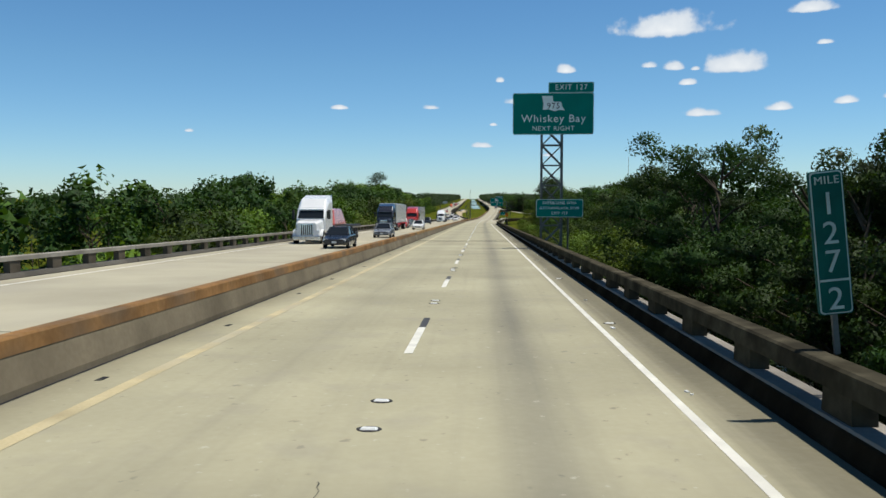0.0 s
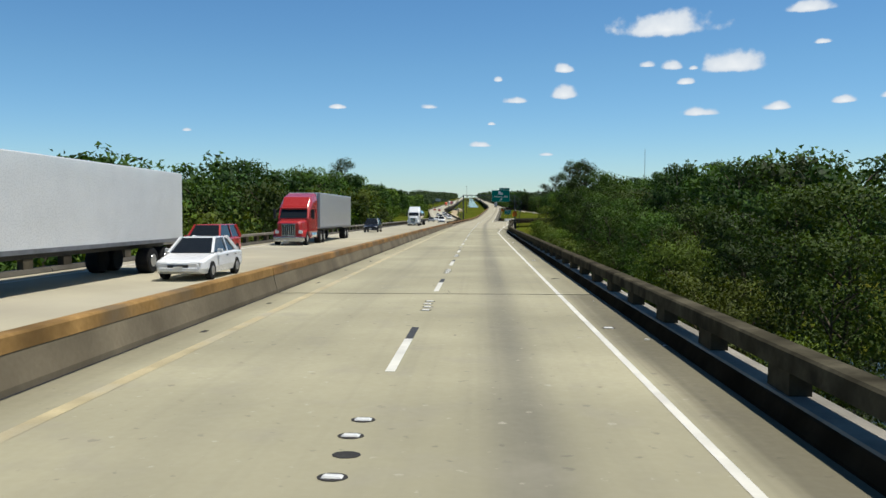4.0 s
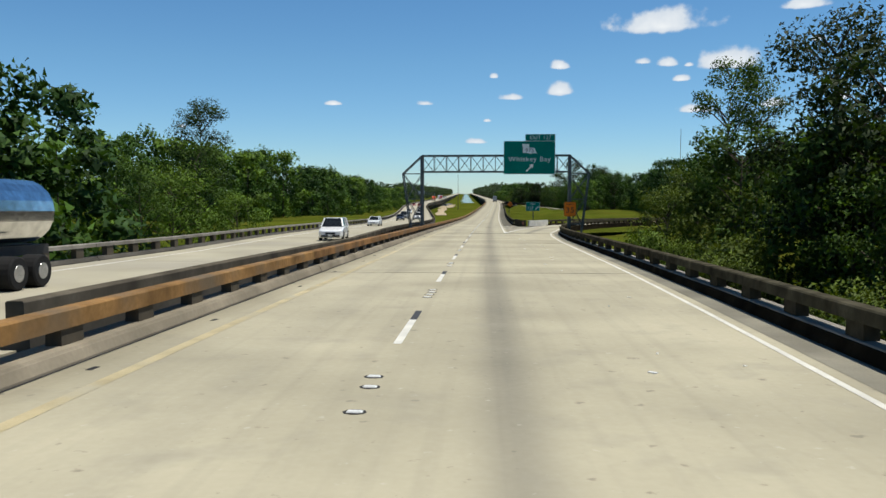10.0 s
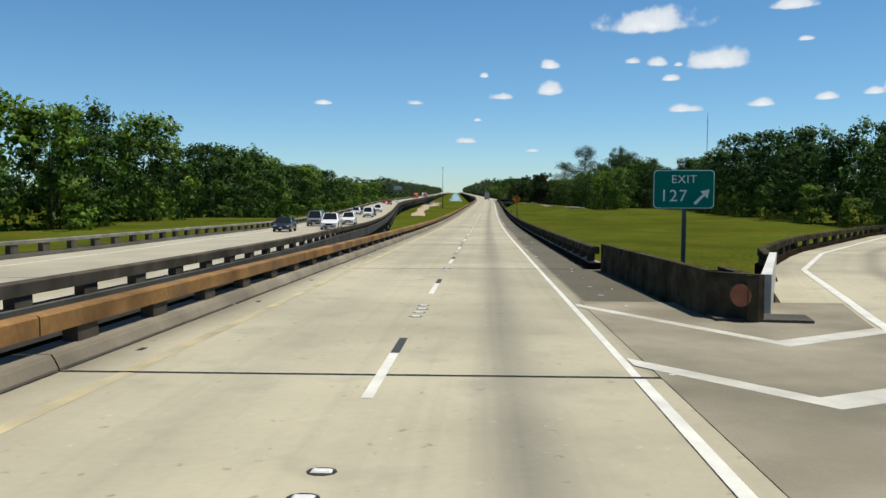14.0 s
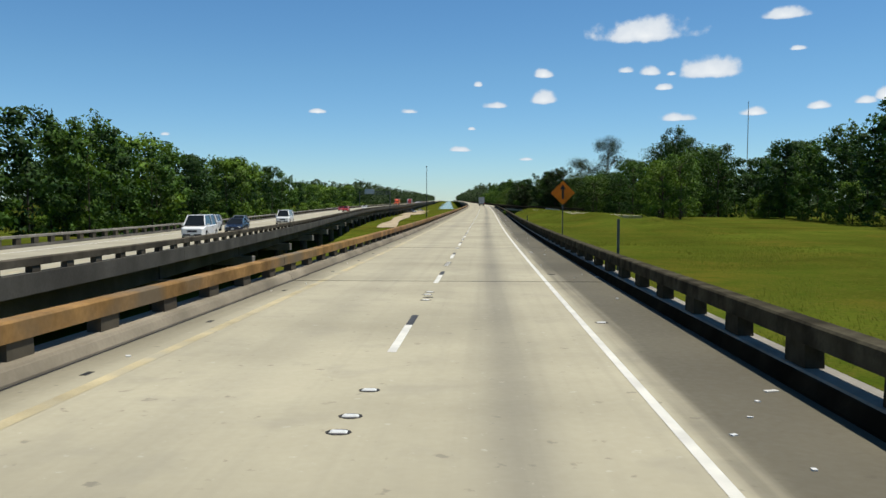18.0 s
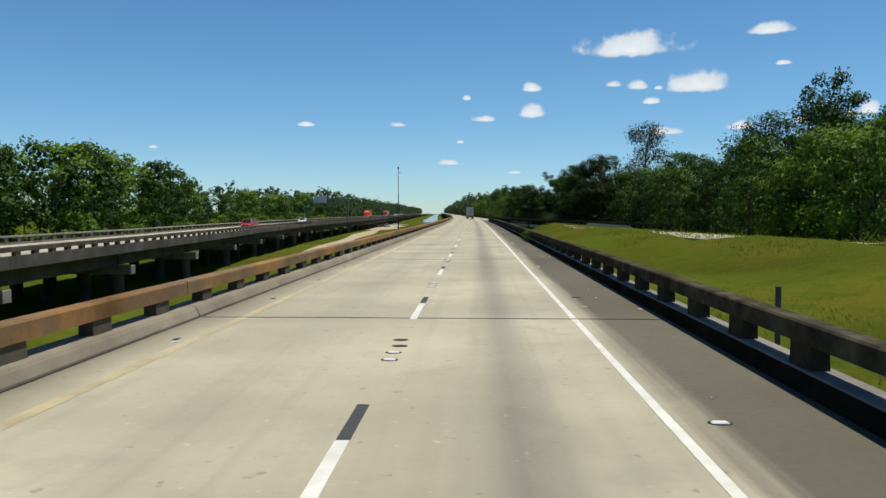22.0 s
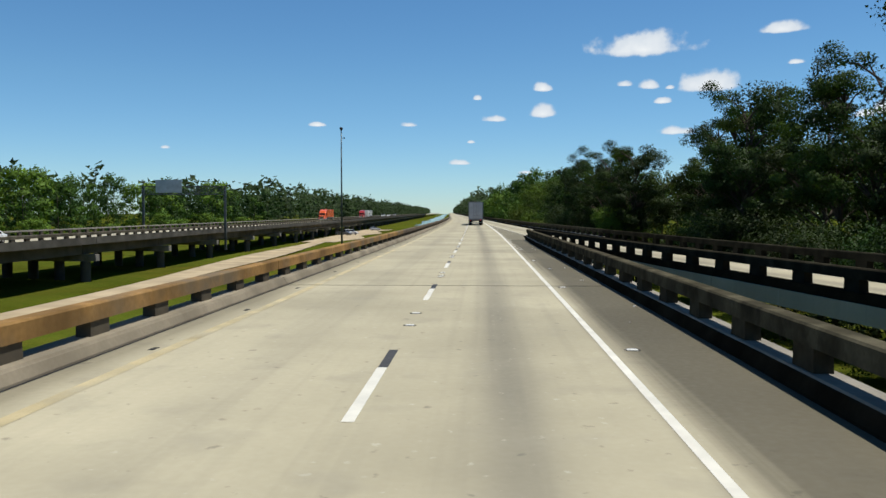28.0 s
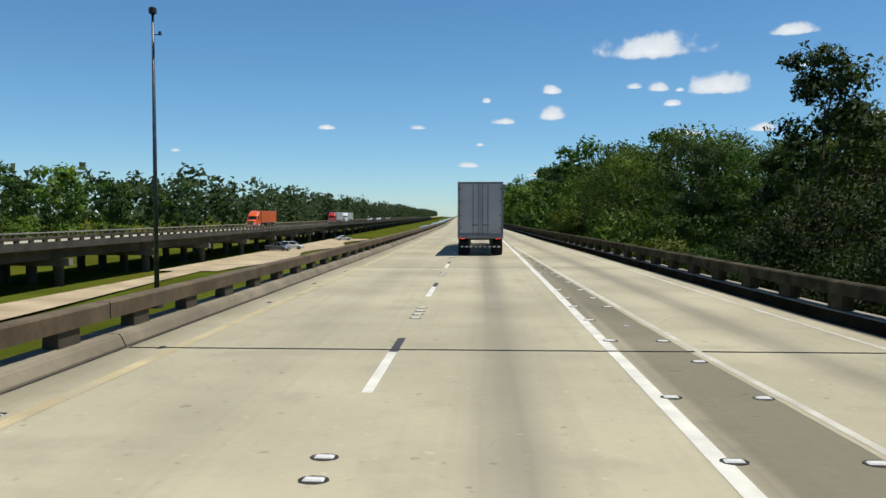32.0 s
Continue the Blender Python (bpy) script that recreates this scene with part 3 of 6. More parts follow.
def build_ground():
    xs = [-3600, -2000, -1100, -600, -380, -260, -190, -150, -120, -100, -85, -72, -60, -50, -42, -34, -27, -20, -14, -9, -4, 0, 4, 7, 10, 14, 18, 23, 28, 34, 42, 52, 64, 78, 95, 120, 150, 190, 260, 380, 600, 1100, 2000, 3600]
    ss = list(range(-100, 300, 20)) + list(range(300, 720, 6)) + list(range(720, 1300, 20)) + [1350, 1500, 1700, 2000, 2400, 2900, 3500, 4200]
    rnd = random.Random(4)
    v, f = [], []
    for s in ss:
        for x in xs:
            v.append((road_x(s) + x, s, ground_z(x, s) + (rnd.uniform(-0.12, 0.12) if 6 < abs(x) < 300 else 0)))
    n = len(xs)
    for i in range(len(ss) - 1):
        for k in range(n - 1):
            f.append((i * n + k, i * n + k + 1, (i + 1) * n + k + 1, (i + 1) * n + k))
    me = bpy.data.meshes.new("ground")
    me.from_pydata(v, [], f)
    me.materials.append(M["grass"])
    me.shade_smooth()
    tagged(new("ground", me), "flat green grassland and swamp floor beside the highway", "ground", kind="structure")


build_ground()


def flat_sheet(name, left, right, s0, s1, z, mat, label, category, step=20):
    n = int((s1 - s0) / step) + 1
    v, f = [], []
    for i in range(n):
        s = s0 + (s1 - s0) * i / (n - 1)
        v += [(road_x(s) + left(s), s, z(s)), (road_x(s) + right(s), s, z(s))]
    for i in range(n - 1):
        f.append((2 * i, 2 * i + 1, 2 * i + 3, 2 * i + 2))
    me = bpy.data.meshes.new(name)
    me.from_pydata(v, [], f)
    me.materials.append(mat)
    return tagged(new(name, me), label, category, kind="structure")


flat_sheet("canal_water", lambda s: -26 + 2.0 * math.sin(s / 37), lambda s: -13 + 1.2 * math.sin(s / 23), 1150, 3600, const(-5.35), M["water"], "still grey-blue canal water between the two bridges", "water")
flat_sheet("swamp_water", const(9), lambda s: 42 + 4 * math.sin(s / 19), -60, 250, const(-4.95), M["water"], "brown swamp water under the trees", "water", 10)
TRACK = [(690, -29), (740, -32), (790, -35.2), (830, -36.5), (900, -38.5)]
flat_sheet("dirt_track", lambda s: lerp(s, TRACK) - 2.7 + 0.8 * math.sin(s / 17), lambda s: lerp(s, TRACK) + 2.5 + 0.8 * math.sin(s / 21), 690, 890, lambda s: ground_z(-20, s) + 0.2, M["dirt"], "pale dirt track in the grassy median below the bridges", "track", 10)
flat_sheet("landing", const(-43), lambda s: -32 + 2 * math.sin(s / 9), 889, 1035, const(-5.36), M["dirt"], "pale gravel boat landing beside the canal", "track", 8)

# ---- decks ----


def half_other(s):
    return lerp(s, [(280, 4.8), (355, 5.8)])


deck = thing("road", "pale concrete highway deck with a dark oil track down each lane", "road", kind="structure")
for a, b in zip(JOINTS, JOINTS[1:]):
    edge = (lambda s: right_edge(s - 0.001) + 0.62)
    if a < 386 and b > 340:
        edge = const(6.05)
    strip("slab", const(-5.45), edge, a + 0.06, b - 0.06, 6, M["deck_clean"] if 235 < b < 386 else M["deck_merge"] if 754 < a < 920 else M["deck_old"] if a < 120 else M["deck_mid"] if a < 236 else M["deck"], deck, 0.0, 0.5)
    strip("joint_seal", const(-5.4), (lambda s, e=edge: e(s) - 0.66), b - 0.058, b + 0.058, 0.1, M["joint"], deck, -0.012, 0.2)
strip("far_deck", const(-5.45), const(6.05), JOINTS[-1], 3600, 60, M["deck"], deck, 0.0, 0.5, "distant stretch of deck")

other = thing("other_road", "pale concrete deck of the oncoming carriageway on its own bridge", "road", kind="structure")
oj = [-100 + 23.0 * i for i in range(92)]
for a, b in zip(oj, oj[1:]):
    strip("slab", lambda s: other_x(s) - half_other(s) - 0.3, lambda s: other_x(s) + half_other(s) + (0.3 if s > 262 else 0), a + 0.03, b - 0.03, 8, M["ramp"], other, 0.0, 0.35, zoff=lambda x, s: other_h(s))
    for q in range(4):
        strip("girder", lambda s, q=q: other_x(s) - 4.4 + q * 2.9, lambda s, q=q: other_x(s) - 4.0 + q * 2.9, a + 0.1, b - 0.1, 12, M["pier"], other, -0.352, 1.35, zoff=lambda x, s: other_h(s))
strip("far_deck", lambda s: other_x(s) - 6, lambda s: other_x(s) + 6, oj[-1], 3600, 60, M["ramp"], other, 0.0, 1.2, zoff=lambda x, s: other_h(s))

exit_ramp = thing("exit_ramp", "pale concrete exit ramp curving away to the right", "road", kind="structure")
strip("ramp_deck", lambda s: lerp(s, EXIT_LEFT) - 1.7 if s > 372 else lerp(s, EXIT_LEFT), lambda s: lerp(s, EXIT_RIGHT) + 1.2, 337.6, 445, 3, M["deck_clean"], exit_ramp, 0.006, 0.5, middle=lambda s: (lerp(s, EXIT_LEFT) + lerp(s, EXIT_RIGHT)) / 2)
strip("gore_area", const(3.9), lambda s: max(3.95, lerp(s, EXIT_LEFT) - 0.2), 342, 377, 2, M["shoulder"], exit_ramp, 0.012, 0.1)
entry_ramp = thing("entry_ramp", "pale concrete entry ramp joining from the right", "road", kind="structure")
strip("ramp_deck", lambda s: max(6.12, lerp(s, ENTRY_LEFT) - 1.1), lambda s: lerp(s, ENTRY_RIGHT) + 1.1, 604, 754.2, 6, M["deck_clean"], entry_ramp, 0.0, 0.5, middle=lambda s: (lerp(s, ENTRY_LEFT) + lerp(s, ENTRY_RIGHT)) / 2)

for a, b in zip(JOINTS, JOINTS[1:]):
    if 754 < a < 920:
        strip("merge_lane", lambda s: max(right_line(s) + 0.15, lerp(s, ENTRY_LEFT) - 0.15), lambda s: lerp(s, ENTRY_RIGHT) + 0.5, a + 0.06, b - 0.06, 4, M["deck_clean"], entry_ramp, 0.003, middle=lambda s: (lerp(s, ENTRY_LEFT) + lerp(s, ENTRY_RIGHT)) / 2)
strip("shoulder_area", lambda s: max(right_line(s), lerp(s, EXIT_RIGHT)) + 0.3, lambda s: max(right_line(s) + 0.35, right_edge(s) - 0.02), 236, 337, 4, M["verge"], exit_ramp, 0.0035)
strip("shoulder_area", lambda s: lerp(s, EXIT_RIGHT) + 0.2, lambda s: lerp(s, EXIT_RIGHT) + 0.9, 337.8, 440, 4, M["shoulder"], exit_ramp, 0.0105)

# ---- parapets ----


def parapet(side, edge, s0, s1, beam_mat, curb_mat, setback=0.12, zoff=None, gap=2.7, solid=False, joined=False, label="", posts_mat=None, ledge_mat=None, beam=(0.60, 0.89), ledge=0.27):
    """One length of concrete parapet: kerb, posts and a top beam. side +1 stands right of its road, -1 left."""
    zo = zoff or (lambda s: 0.0)
    th = thing("parapet", label, "parapet", kind="structure")
    n = max(2, int((s1 - s0) / 5) + 2)
    st = [s0 + (s1 - s0) * i / (n - 1) for i in range(n)]

    def at(s):
        return lambda x, h: P(edge(s) + side * x, s, h + zo(s))

    lines = [at(s) for s in st]
    if solid:
        part("wall", Shape().sweep([(0, -0.45), (0, 0.10), (0.10, 0.52), (0.40, 0.52), (0.46, 0.10), (0.46, -0.45)], lines), curb_mat, th)
        part("coping", Shape().sweep([(0.09, 0.523), (0.11, 0.73), (0.14, 0.76), (0.36, 0.76), (0.39, 0.73), (0.40, 0.523)], lines), beam_mat, th, "orange-stained coping")
        return th
    lo, hi = beam
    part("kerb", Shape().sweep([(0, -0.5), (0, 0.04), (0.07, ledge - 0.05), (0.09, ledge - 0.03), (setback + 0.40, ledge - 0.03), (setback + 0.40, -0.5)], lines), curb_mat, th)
    # Thin slab in a lighter colour paints the sunlit strip along the kerb top.
    part("ledge", Shape().sweep([(0.09, ledge - 0.028), (0.11, ledge), (setback + 0.40, ledge), (setback + 0.40, ledge - 0.028)], lines), ledge_mat or curb_mat, th, "weathered ledge, coloured paler as if sunlit" if ledge_mat else "")
    part("beam", Shape().sweep([(setback, lo), (setback, hi - 0.03), (setback + 0.03, hi), (setback + 0.29, hi), (setback + 0.32, hi - 0.03), (setback + 0.32, lo)], lines), beam_mat, th)
    k = max(1, round((s1 - s0) / gap))
    allposts = Shape()
    for i in range(k):
        s = s0 + (s1 - s0) * (i + 0.5) / k
        p = P(edge(s) + side * (setback + 0.16), s, (lo + ledge) / 2 + zo(s))
        tall = (lo - ledge) / 0.262
        rz = math.atan2(-(edge(s + 1) - edge(s) + road_x(s + 1) - road_x(s)), 1)
        if joined:
            allposts.box(p, (0.25, 0.66, lo - ledge), Matrix.Rotation(rz, 3, "Z"))
        else:
            o = part("post", POST_MESH[(posts_mat or beam_mat).name], posts_mat or beam_mat, th)
            o.matrix_basis = Matrix.Translation(p) @ Matrix.Rotation(rz, 4, "Z") @ Matrix.Diagonal((1, 1, tall, 1))
    if joined:
        part("posts", allposts, posts_mat or beam_mat, th)
    return th


POST_MESH = {m.name: Shape().box((0, 0, 0), (0.26, 0.68, 0.262), taper=0.96).mesh("post", m) for m in (M["parapet"], M["pale"], M["ochre"], M["brown"], M["brown_beam"], M["ramp_rail"])}
RIGHT_LABEL = "weathered grey concrete post-and-beam parapet along the shoulder"
for a, b in zip(JOINTS, JOINTS[1:]):
    far = a > 830
    a1, b1 = a + 0.02, b - 0.02
    if b1 > 1000:
        continue
    if b <= 338:
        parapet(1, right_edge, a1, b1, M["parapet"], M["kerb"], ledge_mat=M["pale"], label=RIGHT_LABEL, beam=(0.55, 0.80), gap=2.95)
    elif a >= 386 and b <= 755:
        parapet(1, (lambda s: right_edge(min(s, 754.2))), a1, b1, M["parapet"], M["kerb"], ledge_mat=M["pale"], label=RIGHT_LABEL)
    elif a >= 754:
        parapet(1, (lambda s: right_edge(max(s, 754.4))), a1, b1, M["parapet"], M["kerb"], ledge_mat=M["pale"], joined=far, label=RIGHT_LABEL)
    if b < 263:
        parapet(-1, left_edge, a1, b1, M["ochre"], M["wall_face"], solid=True, label="solid concrete median wall with an orange-stained coping")
    else:
        grey = a > 745
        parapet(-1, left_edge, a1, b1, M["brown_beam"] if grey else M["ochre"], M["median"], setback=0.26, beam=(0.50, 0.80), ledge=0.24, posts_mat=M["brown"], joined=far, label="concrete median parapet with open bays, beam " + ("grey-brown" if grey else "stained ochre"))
parapet(1, right_edge, 1000, 3000, M["parapet"], M["kerb"], joined=True, gap=8, label="distant grey concrete parapet")
parapet(-1, left_edge, 1000, 3000, M["pale"], M["median"], joined=True, gap=8, label="distant grey concrete parapet")
for a, b in zip(oj, oj[1:]):
    lab = "grey concrete post-and-beam parapet of the oncoming carriageway"
    if a > 262:
        parapet(1, lambda s: other_x(s) + half_other(s), a, b - 0.05, M["brown"], M["pier"], zoff=other_h, joined=True, label=lab, beam=(0.52, 0.82))
    parapet(-1, lambda s: other_x(s) - half_other(s), a, b - 0.05, M["pale"], M["pier"], zoff=other_h, joined=True, label=lab, beam=(0.64, 0.82), ledge=0.2, posts_mat=M["brown"])
for a, b in ((338, 356), (356, 374), (374, 394), (394, 418), (418, 444)):
    parapet(1, lambda s: lerp(s, EXIT_RIGHT) + 0.9, a, b - 0.04, M["parapet"], M["kerb"], joined=a > 374, label="grey concrete parapet on the outside of the exit ramp")
for a, b in ((383, 402), (402, 422), (422, 444)):
    parapet(-1, lambda s: lerp(s, EXIT_LEFT) - 1.35, a, b - 0.04, M["parapet"], M["kerb"], joined=True, label="grey concrete parapet on the inside of the exit ramp")
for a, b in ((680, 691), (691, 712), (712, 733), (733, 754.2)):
    parapet(-1, lambda s: lerp(s, ENTRY_INNER), a, b - 0.04, M["ramp_rail"], M["kerb"], joined=a < 640, label="stained concrete parapet on the inner side of the entry ramp, shade in its dark colour")
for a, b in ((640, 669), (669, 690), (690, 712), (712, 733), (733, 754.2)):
    parapet(1, lambda s: lerp(s, ENTRY_RIGHT) + lerp(s, [(720, 0.6), (754, 1.1)]), a, b - 0.04, M["ramp_rail"], M["kerb"], joined=True, label="stained concrete parapet on the outer side of the entry ramp, shade in its dark colour")


def nose_kerb():
    """The low kerb that runs out from the merging parapets and sinks into the deck."""
    th = thing("nose_kerb", "dark low kerb tapering into the deck at the merge nose", "kerb", kind="structure")
    st = []
    for i in range(10):
        k = i / 9
        s = 754.4 + 10.0 * k
        h, w, x = 0.42 * (1 - k) ** 1.3 + 0.015, 0.55 * (1 - k) + 0.05, 5.5 + 0.3 * k
        st.append((lambda s, h, w, x: lambda a, b: P(x + a * w, s, -0.05 + b * (h + 0.05)))(s, h, w, x))
    part("kerb", Shape().sweep([(0, 0), (0.1, 0.9), (0.2, 1), (0.95, 1), (1, 0)], st), M["kerb"], th)


nose_kerb()
foot_line = thing("median_foot_joint", "dark dirt-filled joint along the foot of the median wall", "joint", kind="structure")
for a, b in zip(JOINTS, JOINTS[1:]):
    if b < 1000:
        strip("joint_line", left_edge, lambda s: left_edge(s) + 0.05, a + 0.1, b - 0.1, 5, M["joint"], foot_line, 0.006)


def guardrail(edge, s0, s1, label):
    """Steel W-beam on posts, its near end bent to the ground."""
    th = thing("guardrail", label, "guardrail", kind="structure")
    n = int((s1 - s0) / 4) + 1
    ss = [s0 + (s1 - s0) * i / (n - 1) for i in range(n)]
    prof = [(x, h + 0.14) for x, h in ((0, 0.40), (0.05, 0.44), (0.05, 0.50), (0, 0.55), (0.05, 0.60), (0.05, 0.66), (0, 0.70), (-0.01, 0.70), (0.03, 0.63), (-0.02, 0.55), (0.03, 0.47), (-0.01, 0.40))]
    part("rail", Shape().sweep(prof, [(lambda s: lambda x, h: P(edge(s) - x, s, h - (0.4 if s < s0 + 1 else 0)))(s) for s in ss]), M["guard"], th)
    for s in ss[1:]:
        part("post", Shape().box(P(edge(s) + 0.1, s, 0.3), (0.12, 0.12, 1.3)), M["bark"], th)


guardrail(lambda s: lerp(s, [(628, 18.4), (656, 17.1)]), 628, 656, "weathered steel W-beam guardrail beside the entry ramp")


def bent(name, cx, s, deck_h, half, cols):
    gz = min(ground_z(cx - 3, s), ground_z(cx + 3, s))
    top = road_z(s) + deck_h
    if top - gz < 1.2:
        return
    th = thing(name, "concrete bridge bent with a cap beam on round columns", "bridge pier", "bridge piers")
    p = Vector((road_x(s) + cx, s, 0))
    # Cap is lighter than the columns: sunlight on its ends is in the colour.
    part("cap", Shape().box(p + Vector((0, 0, top - 0.4)), (2 * half + 0.5, 0.9, 0.8)), M["pale"], th, "weathered cap beam, paler to paint its sunlit ends", bevel=0.04)
    for i in range(cols):
        x = -half + 1.2 + (2 * half - 2.4) * i / (cols - 1)
        part("column", Shape().tube([p + Vector((x, 0, gz - 0.6)), p + Vector((x, 0, top - 0.79))], 0.55, 12), M["pier"], th, smooth=False)


for s in oj[3:-1]:
    if s > 330:
        bent("bridge_bent", other_x(s), s, other_h(s) - 1.71, half_other(s), 4)
for s in JOINTS[2:]:
    if s < 340 or s > 420:
        bent("bridge_bent", 0.3, s, -0.51, 5.4, 3)

# ---- road markings ----
lines = thing("road_marking", "white and faded yellow painted road lines", "road marking", kind="structure")


def painted(name, f, w, s0, s1, mat, step=6, top=0.004, label=""):
    return strip(name, lambda s: f(s) - w / 2, lambda s: f(s) + w / 2, s0, s1, step, mat, lines, top, 0.0, label)


for a, b in zip(JOINTS, JOINTS[1:]):
    if b <= 1300:
        painted("edge_line", left_line, 0.22, a + 0.05, b - 0.05, M["yellow"])
        if b < 206:
            painted("edge_line", right_line, 0.12, a + 0.05, b - 0.05, M["white"])
        elif b < 338:
            painted("edge_line", lambda s: max(right_line(s), lerp(s, EXIT_RIGHT)), 0.12, a + 0.05, b - 0.05, M["white"])
        elif a > 366:
            painted("edge_line", right_line, 0.2 if a > 754 else 0.13, a + 0.05, b - 0.05, M["white"])
painted("edge_line", right_line, 0.16, 337.7, 367.75, M["white"], 2, 0.016)
painted("edge_line", lambda s: lerp(s, EXIT_LEFT), 0.24, 340.2, 440, M["white"], 2, 0.017)
painted("edge_line", lambda s: lerp(s, EXIT_RIGHT), 0.16, 337.7, 440, M["white"], 2, 0.012)
painted("edge_line", lambda s: lerp(s, ENTRY_LEFT), 0.12, 642, 840, M["white_worn"], 4, 0.006)
painted("edge_line", lambda s: lerp(s, ENTRY_RIGHT), 0.12, 642, 930, M["white_worn"], 4, 0.008)
for sa, xb, sb, xc, sc, w in ((357.4, 4.85, 355.4, 6.0, 356.9, 0.42), (362.7, 5.06, 360.6, 6.75, 362.0, 0.32), (369.0, 5.6, 366.5, 8.1, 367.8, 0.3), (376.2, 6.65, 370.8, 9.2, 372.5, 0.3)):
    a, b, c = (right_line(sa) + 0.1, sa), (xb, sb), (xc, sc)
    for p, q in ((a, b), (b, c)):
        pts = [P(p[0], p[1] - w, 0.0145), P(q[0], q[1] - w, 0.0145), P(q[0], q[1] + w, 0.0145), P(p[0], p[1] + w, 0.0145)]
        part("chevron", Shape().add(pts, [(0, 1, 2, 3)]), M["white_worn"], lines)
strip("edge_line", lambda s: other_x(s) - 3.7, lambda s: other_x(s) - 3.55, -100, 1300, 10, M["white"], lines, 0.005, zoff=lambda x, s: other_h(s))
strip("edge_line", lambda s: other_x(s) + 3.6, lambda s: other_x(s) + 3.75, -100, 1300, 10, M["yellow"], lines, 0.005, zoff=lambda x, s: other_h(s))
rnd = random.Random(11)
bead = Shape()
bead.box((0, 0, 0.009), (0.20, 0.10, 0.018), taper=0.7)
ring = Shape()
ring.tube([(0, 0, 0.001), (0, 0, 0.006)], 0.135, 10)
for q in range(len(ring.v)):
    ring.v[q] = (ring.v[q][0] * 1.05, ring.v[q][1] * 0.85, ring.v[q][2])
bead_me, ring_me = bead.mesh("ceramic_marker", M["bead"]), ring.mesh("adhesive_pad", M["adhesive"])


def road_pose(x, s, h=0.0):
    return Matrix.Translation(P(x, s, h)) @ Matrix.Rotation(-math.atan(lerp(s, FALL)), 4, "X")


for i in range(-5, 104):
    s = 13.0 + 12.19 * i
    painted("dash", const(0), 0.15, s, s + 3.08, M["white"], 3.1, 0.005)
    painted("dash", const(0.005), 0.15, s + 3.085, s + 4.6, M["black"], 1.6, 0.004)
    if i < 68:
        for k in range(4):
            if rnd.random() < 0.22:
                if rnd.random() < 0.3:
                    part("adhesive_pad", ring_me, M["adhesive"], lines).matrix_basis = road_pose(rnd.uniform(-0.03, 0.05), s - 2.75 - 0.65 * k, 0.001)
                continue
            at = (rnd.uniform(-0.03, 0.03), s - 2.75 - 0.65 * k)
            part("adhesive_pad", ring_me, M["adhesive"], lines).matrix_basis = road_pose(*at, 0.001)
            part("ceramic_marker", bead_me, M["bead"], lines).matrix_basis = road_pose(*at, 0.004)
        if not 205 < s < 385 and not 735 < s < 840:
            at = (4.0 + rnd.uniform(-0.05, 0.1), s + 4.4 + rnd.uniform(-1, 1))
            part("adhesive_pad", ring_me, M["adhesive"], lines).matrix_basis = road_pose(*at, 0.001)
            if rnd.random() < 0.75:
                part("ceramic_marker", bead_me, M["bead"], lines).matrix_basis = road_pose(*at, 0.004)
for i in range(44):
    s = 738 + i * 2.4 + rnd.uniform(-0.4, 0.4)
    for x in (3.88 + rnd.uniform(-0.04, 0.06), lerp(s, ENTRY_LEFT) - 0.28):
        if rnd.random() < (0.75 if s > 762 else 0.28):
            part("adhesive_pad", ring_me, M["adhesive"], lines).matrix_basis = road_pose(x, s, 0.001)
            part("ceramic_marker", bead_me, M["bead"], lines).matrix_basis = road_pose(x, s, 0.004)
crnd = random.Random(21)
for x0, s0, n in ((0.25, 4, 7), (0.2, 33, 8), (0.15, 83, 9), (0.3, 158, 10), (0.2, 146, 8), (0.2, 61, 6), (-1.9, 208, 7), (2.9, 320, 6), (0.4, 96, 8), (3.0, 640, 7), (-2.2, 520, 6), (0.3, 122, 8)):
    x, s, pts = x0, s0, []
    n, drift = 4 * n, 0.0
    for _ in range(n):
        pts.append((x, s))
        drift = 0.8 * drift + crnd.uniform(-0.035, 0.035)
        x, s = x + drift + crnd.uniform(-0.03, 0.03), s + crnd.uniform(0.04, 0.14)
    v = []
    for k, (a, b) in enumerate(pts):
        w = crnd.uniform(0.002, 0.007) * (1 if 0 < k < n - 1 else 0.3)
        v += [P(a - w, b, 0.003), P(a + w, b, 0.003)]
    part("crack", Shape().add(v, [(2 * k, 2 * k + 1, 2 * k + 3, 2 * k + 2) for k in range(n - 1)]), M["joint"], deck)
drain_me = Shape().box((0, 0, 0), (0.10, 0.26, 0.006)).mesh("drain_slot", M["joint"])
chip_me = Shape().tube([(0, 0, 0), (0, 0, 0.02)], [0.09, 0.05], 6).mesh("debris", M["bead"])
for i in range(135):
    s = -2 + 6.1 * i
    part("drain_slot", drain_me, None, deck).matrix_basis = road_pose(-4.15 + crnd.uniform(-0.1, 0.1), s + crnd.uniform(-0.8, 0.8), 0.002)
litter = thing("road_litter", "pale chips and scraps scattered along the dirty shoulder", "litter", kind="stuff", m=road_pose(5, 400, 0))
sh = Shape()
for i in range(260):
    s = crnd.uniform(0, 830)
    x = crnd.uniform(3.9, 5.6) if crnd.random() < 0.8 else crnd.uniform(-4.8, -4.0)
    w = crnd.uniform(0.02, 0.09)
    sh.box(P(x, s, 0.008), (w * crnd.uniform(0.6, 2.5), w, 0.016), Matrix.Rotation(crnd.uniform(0, 3), 3, "Z"))
o = part("scrap", sh, M["bead"], None)
o.parent = litter
o.matrix_parent_inverse = litter.matrix_world.inverted()
finger = thing("expansion_joint", "steel finger expansion joint across the deck", "expansion joint", kind="structure")
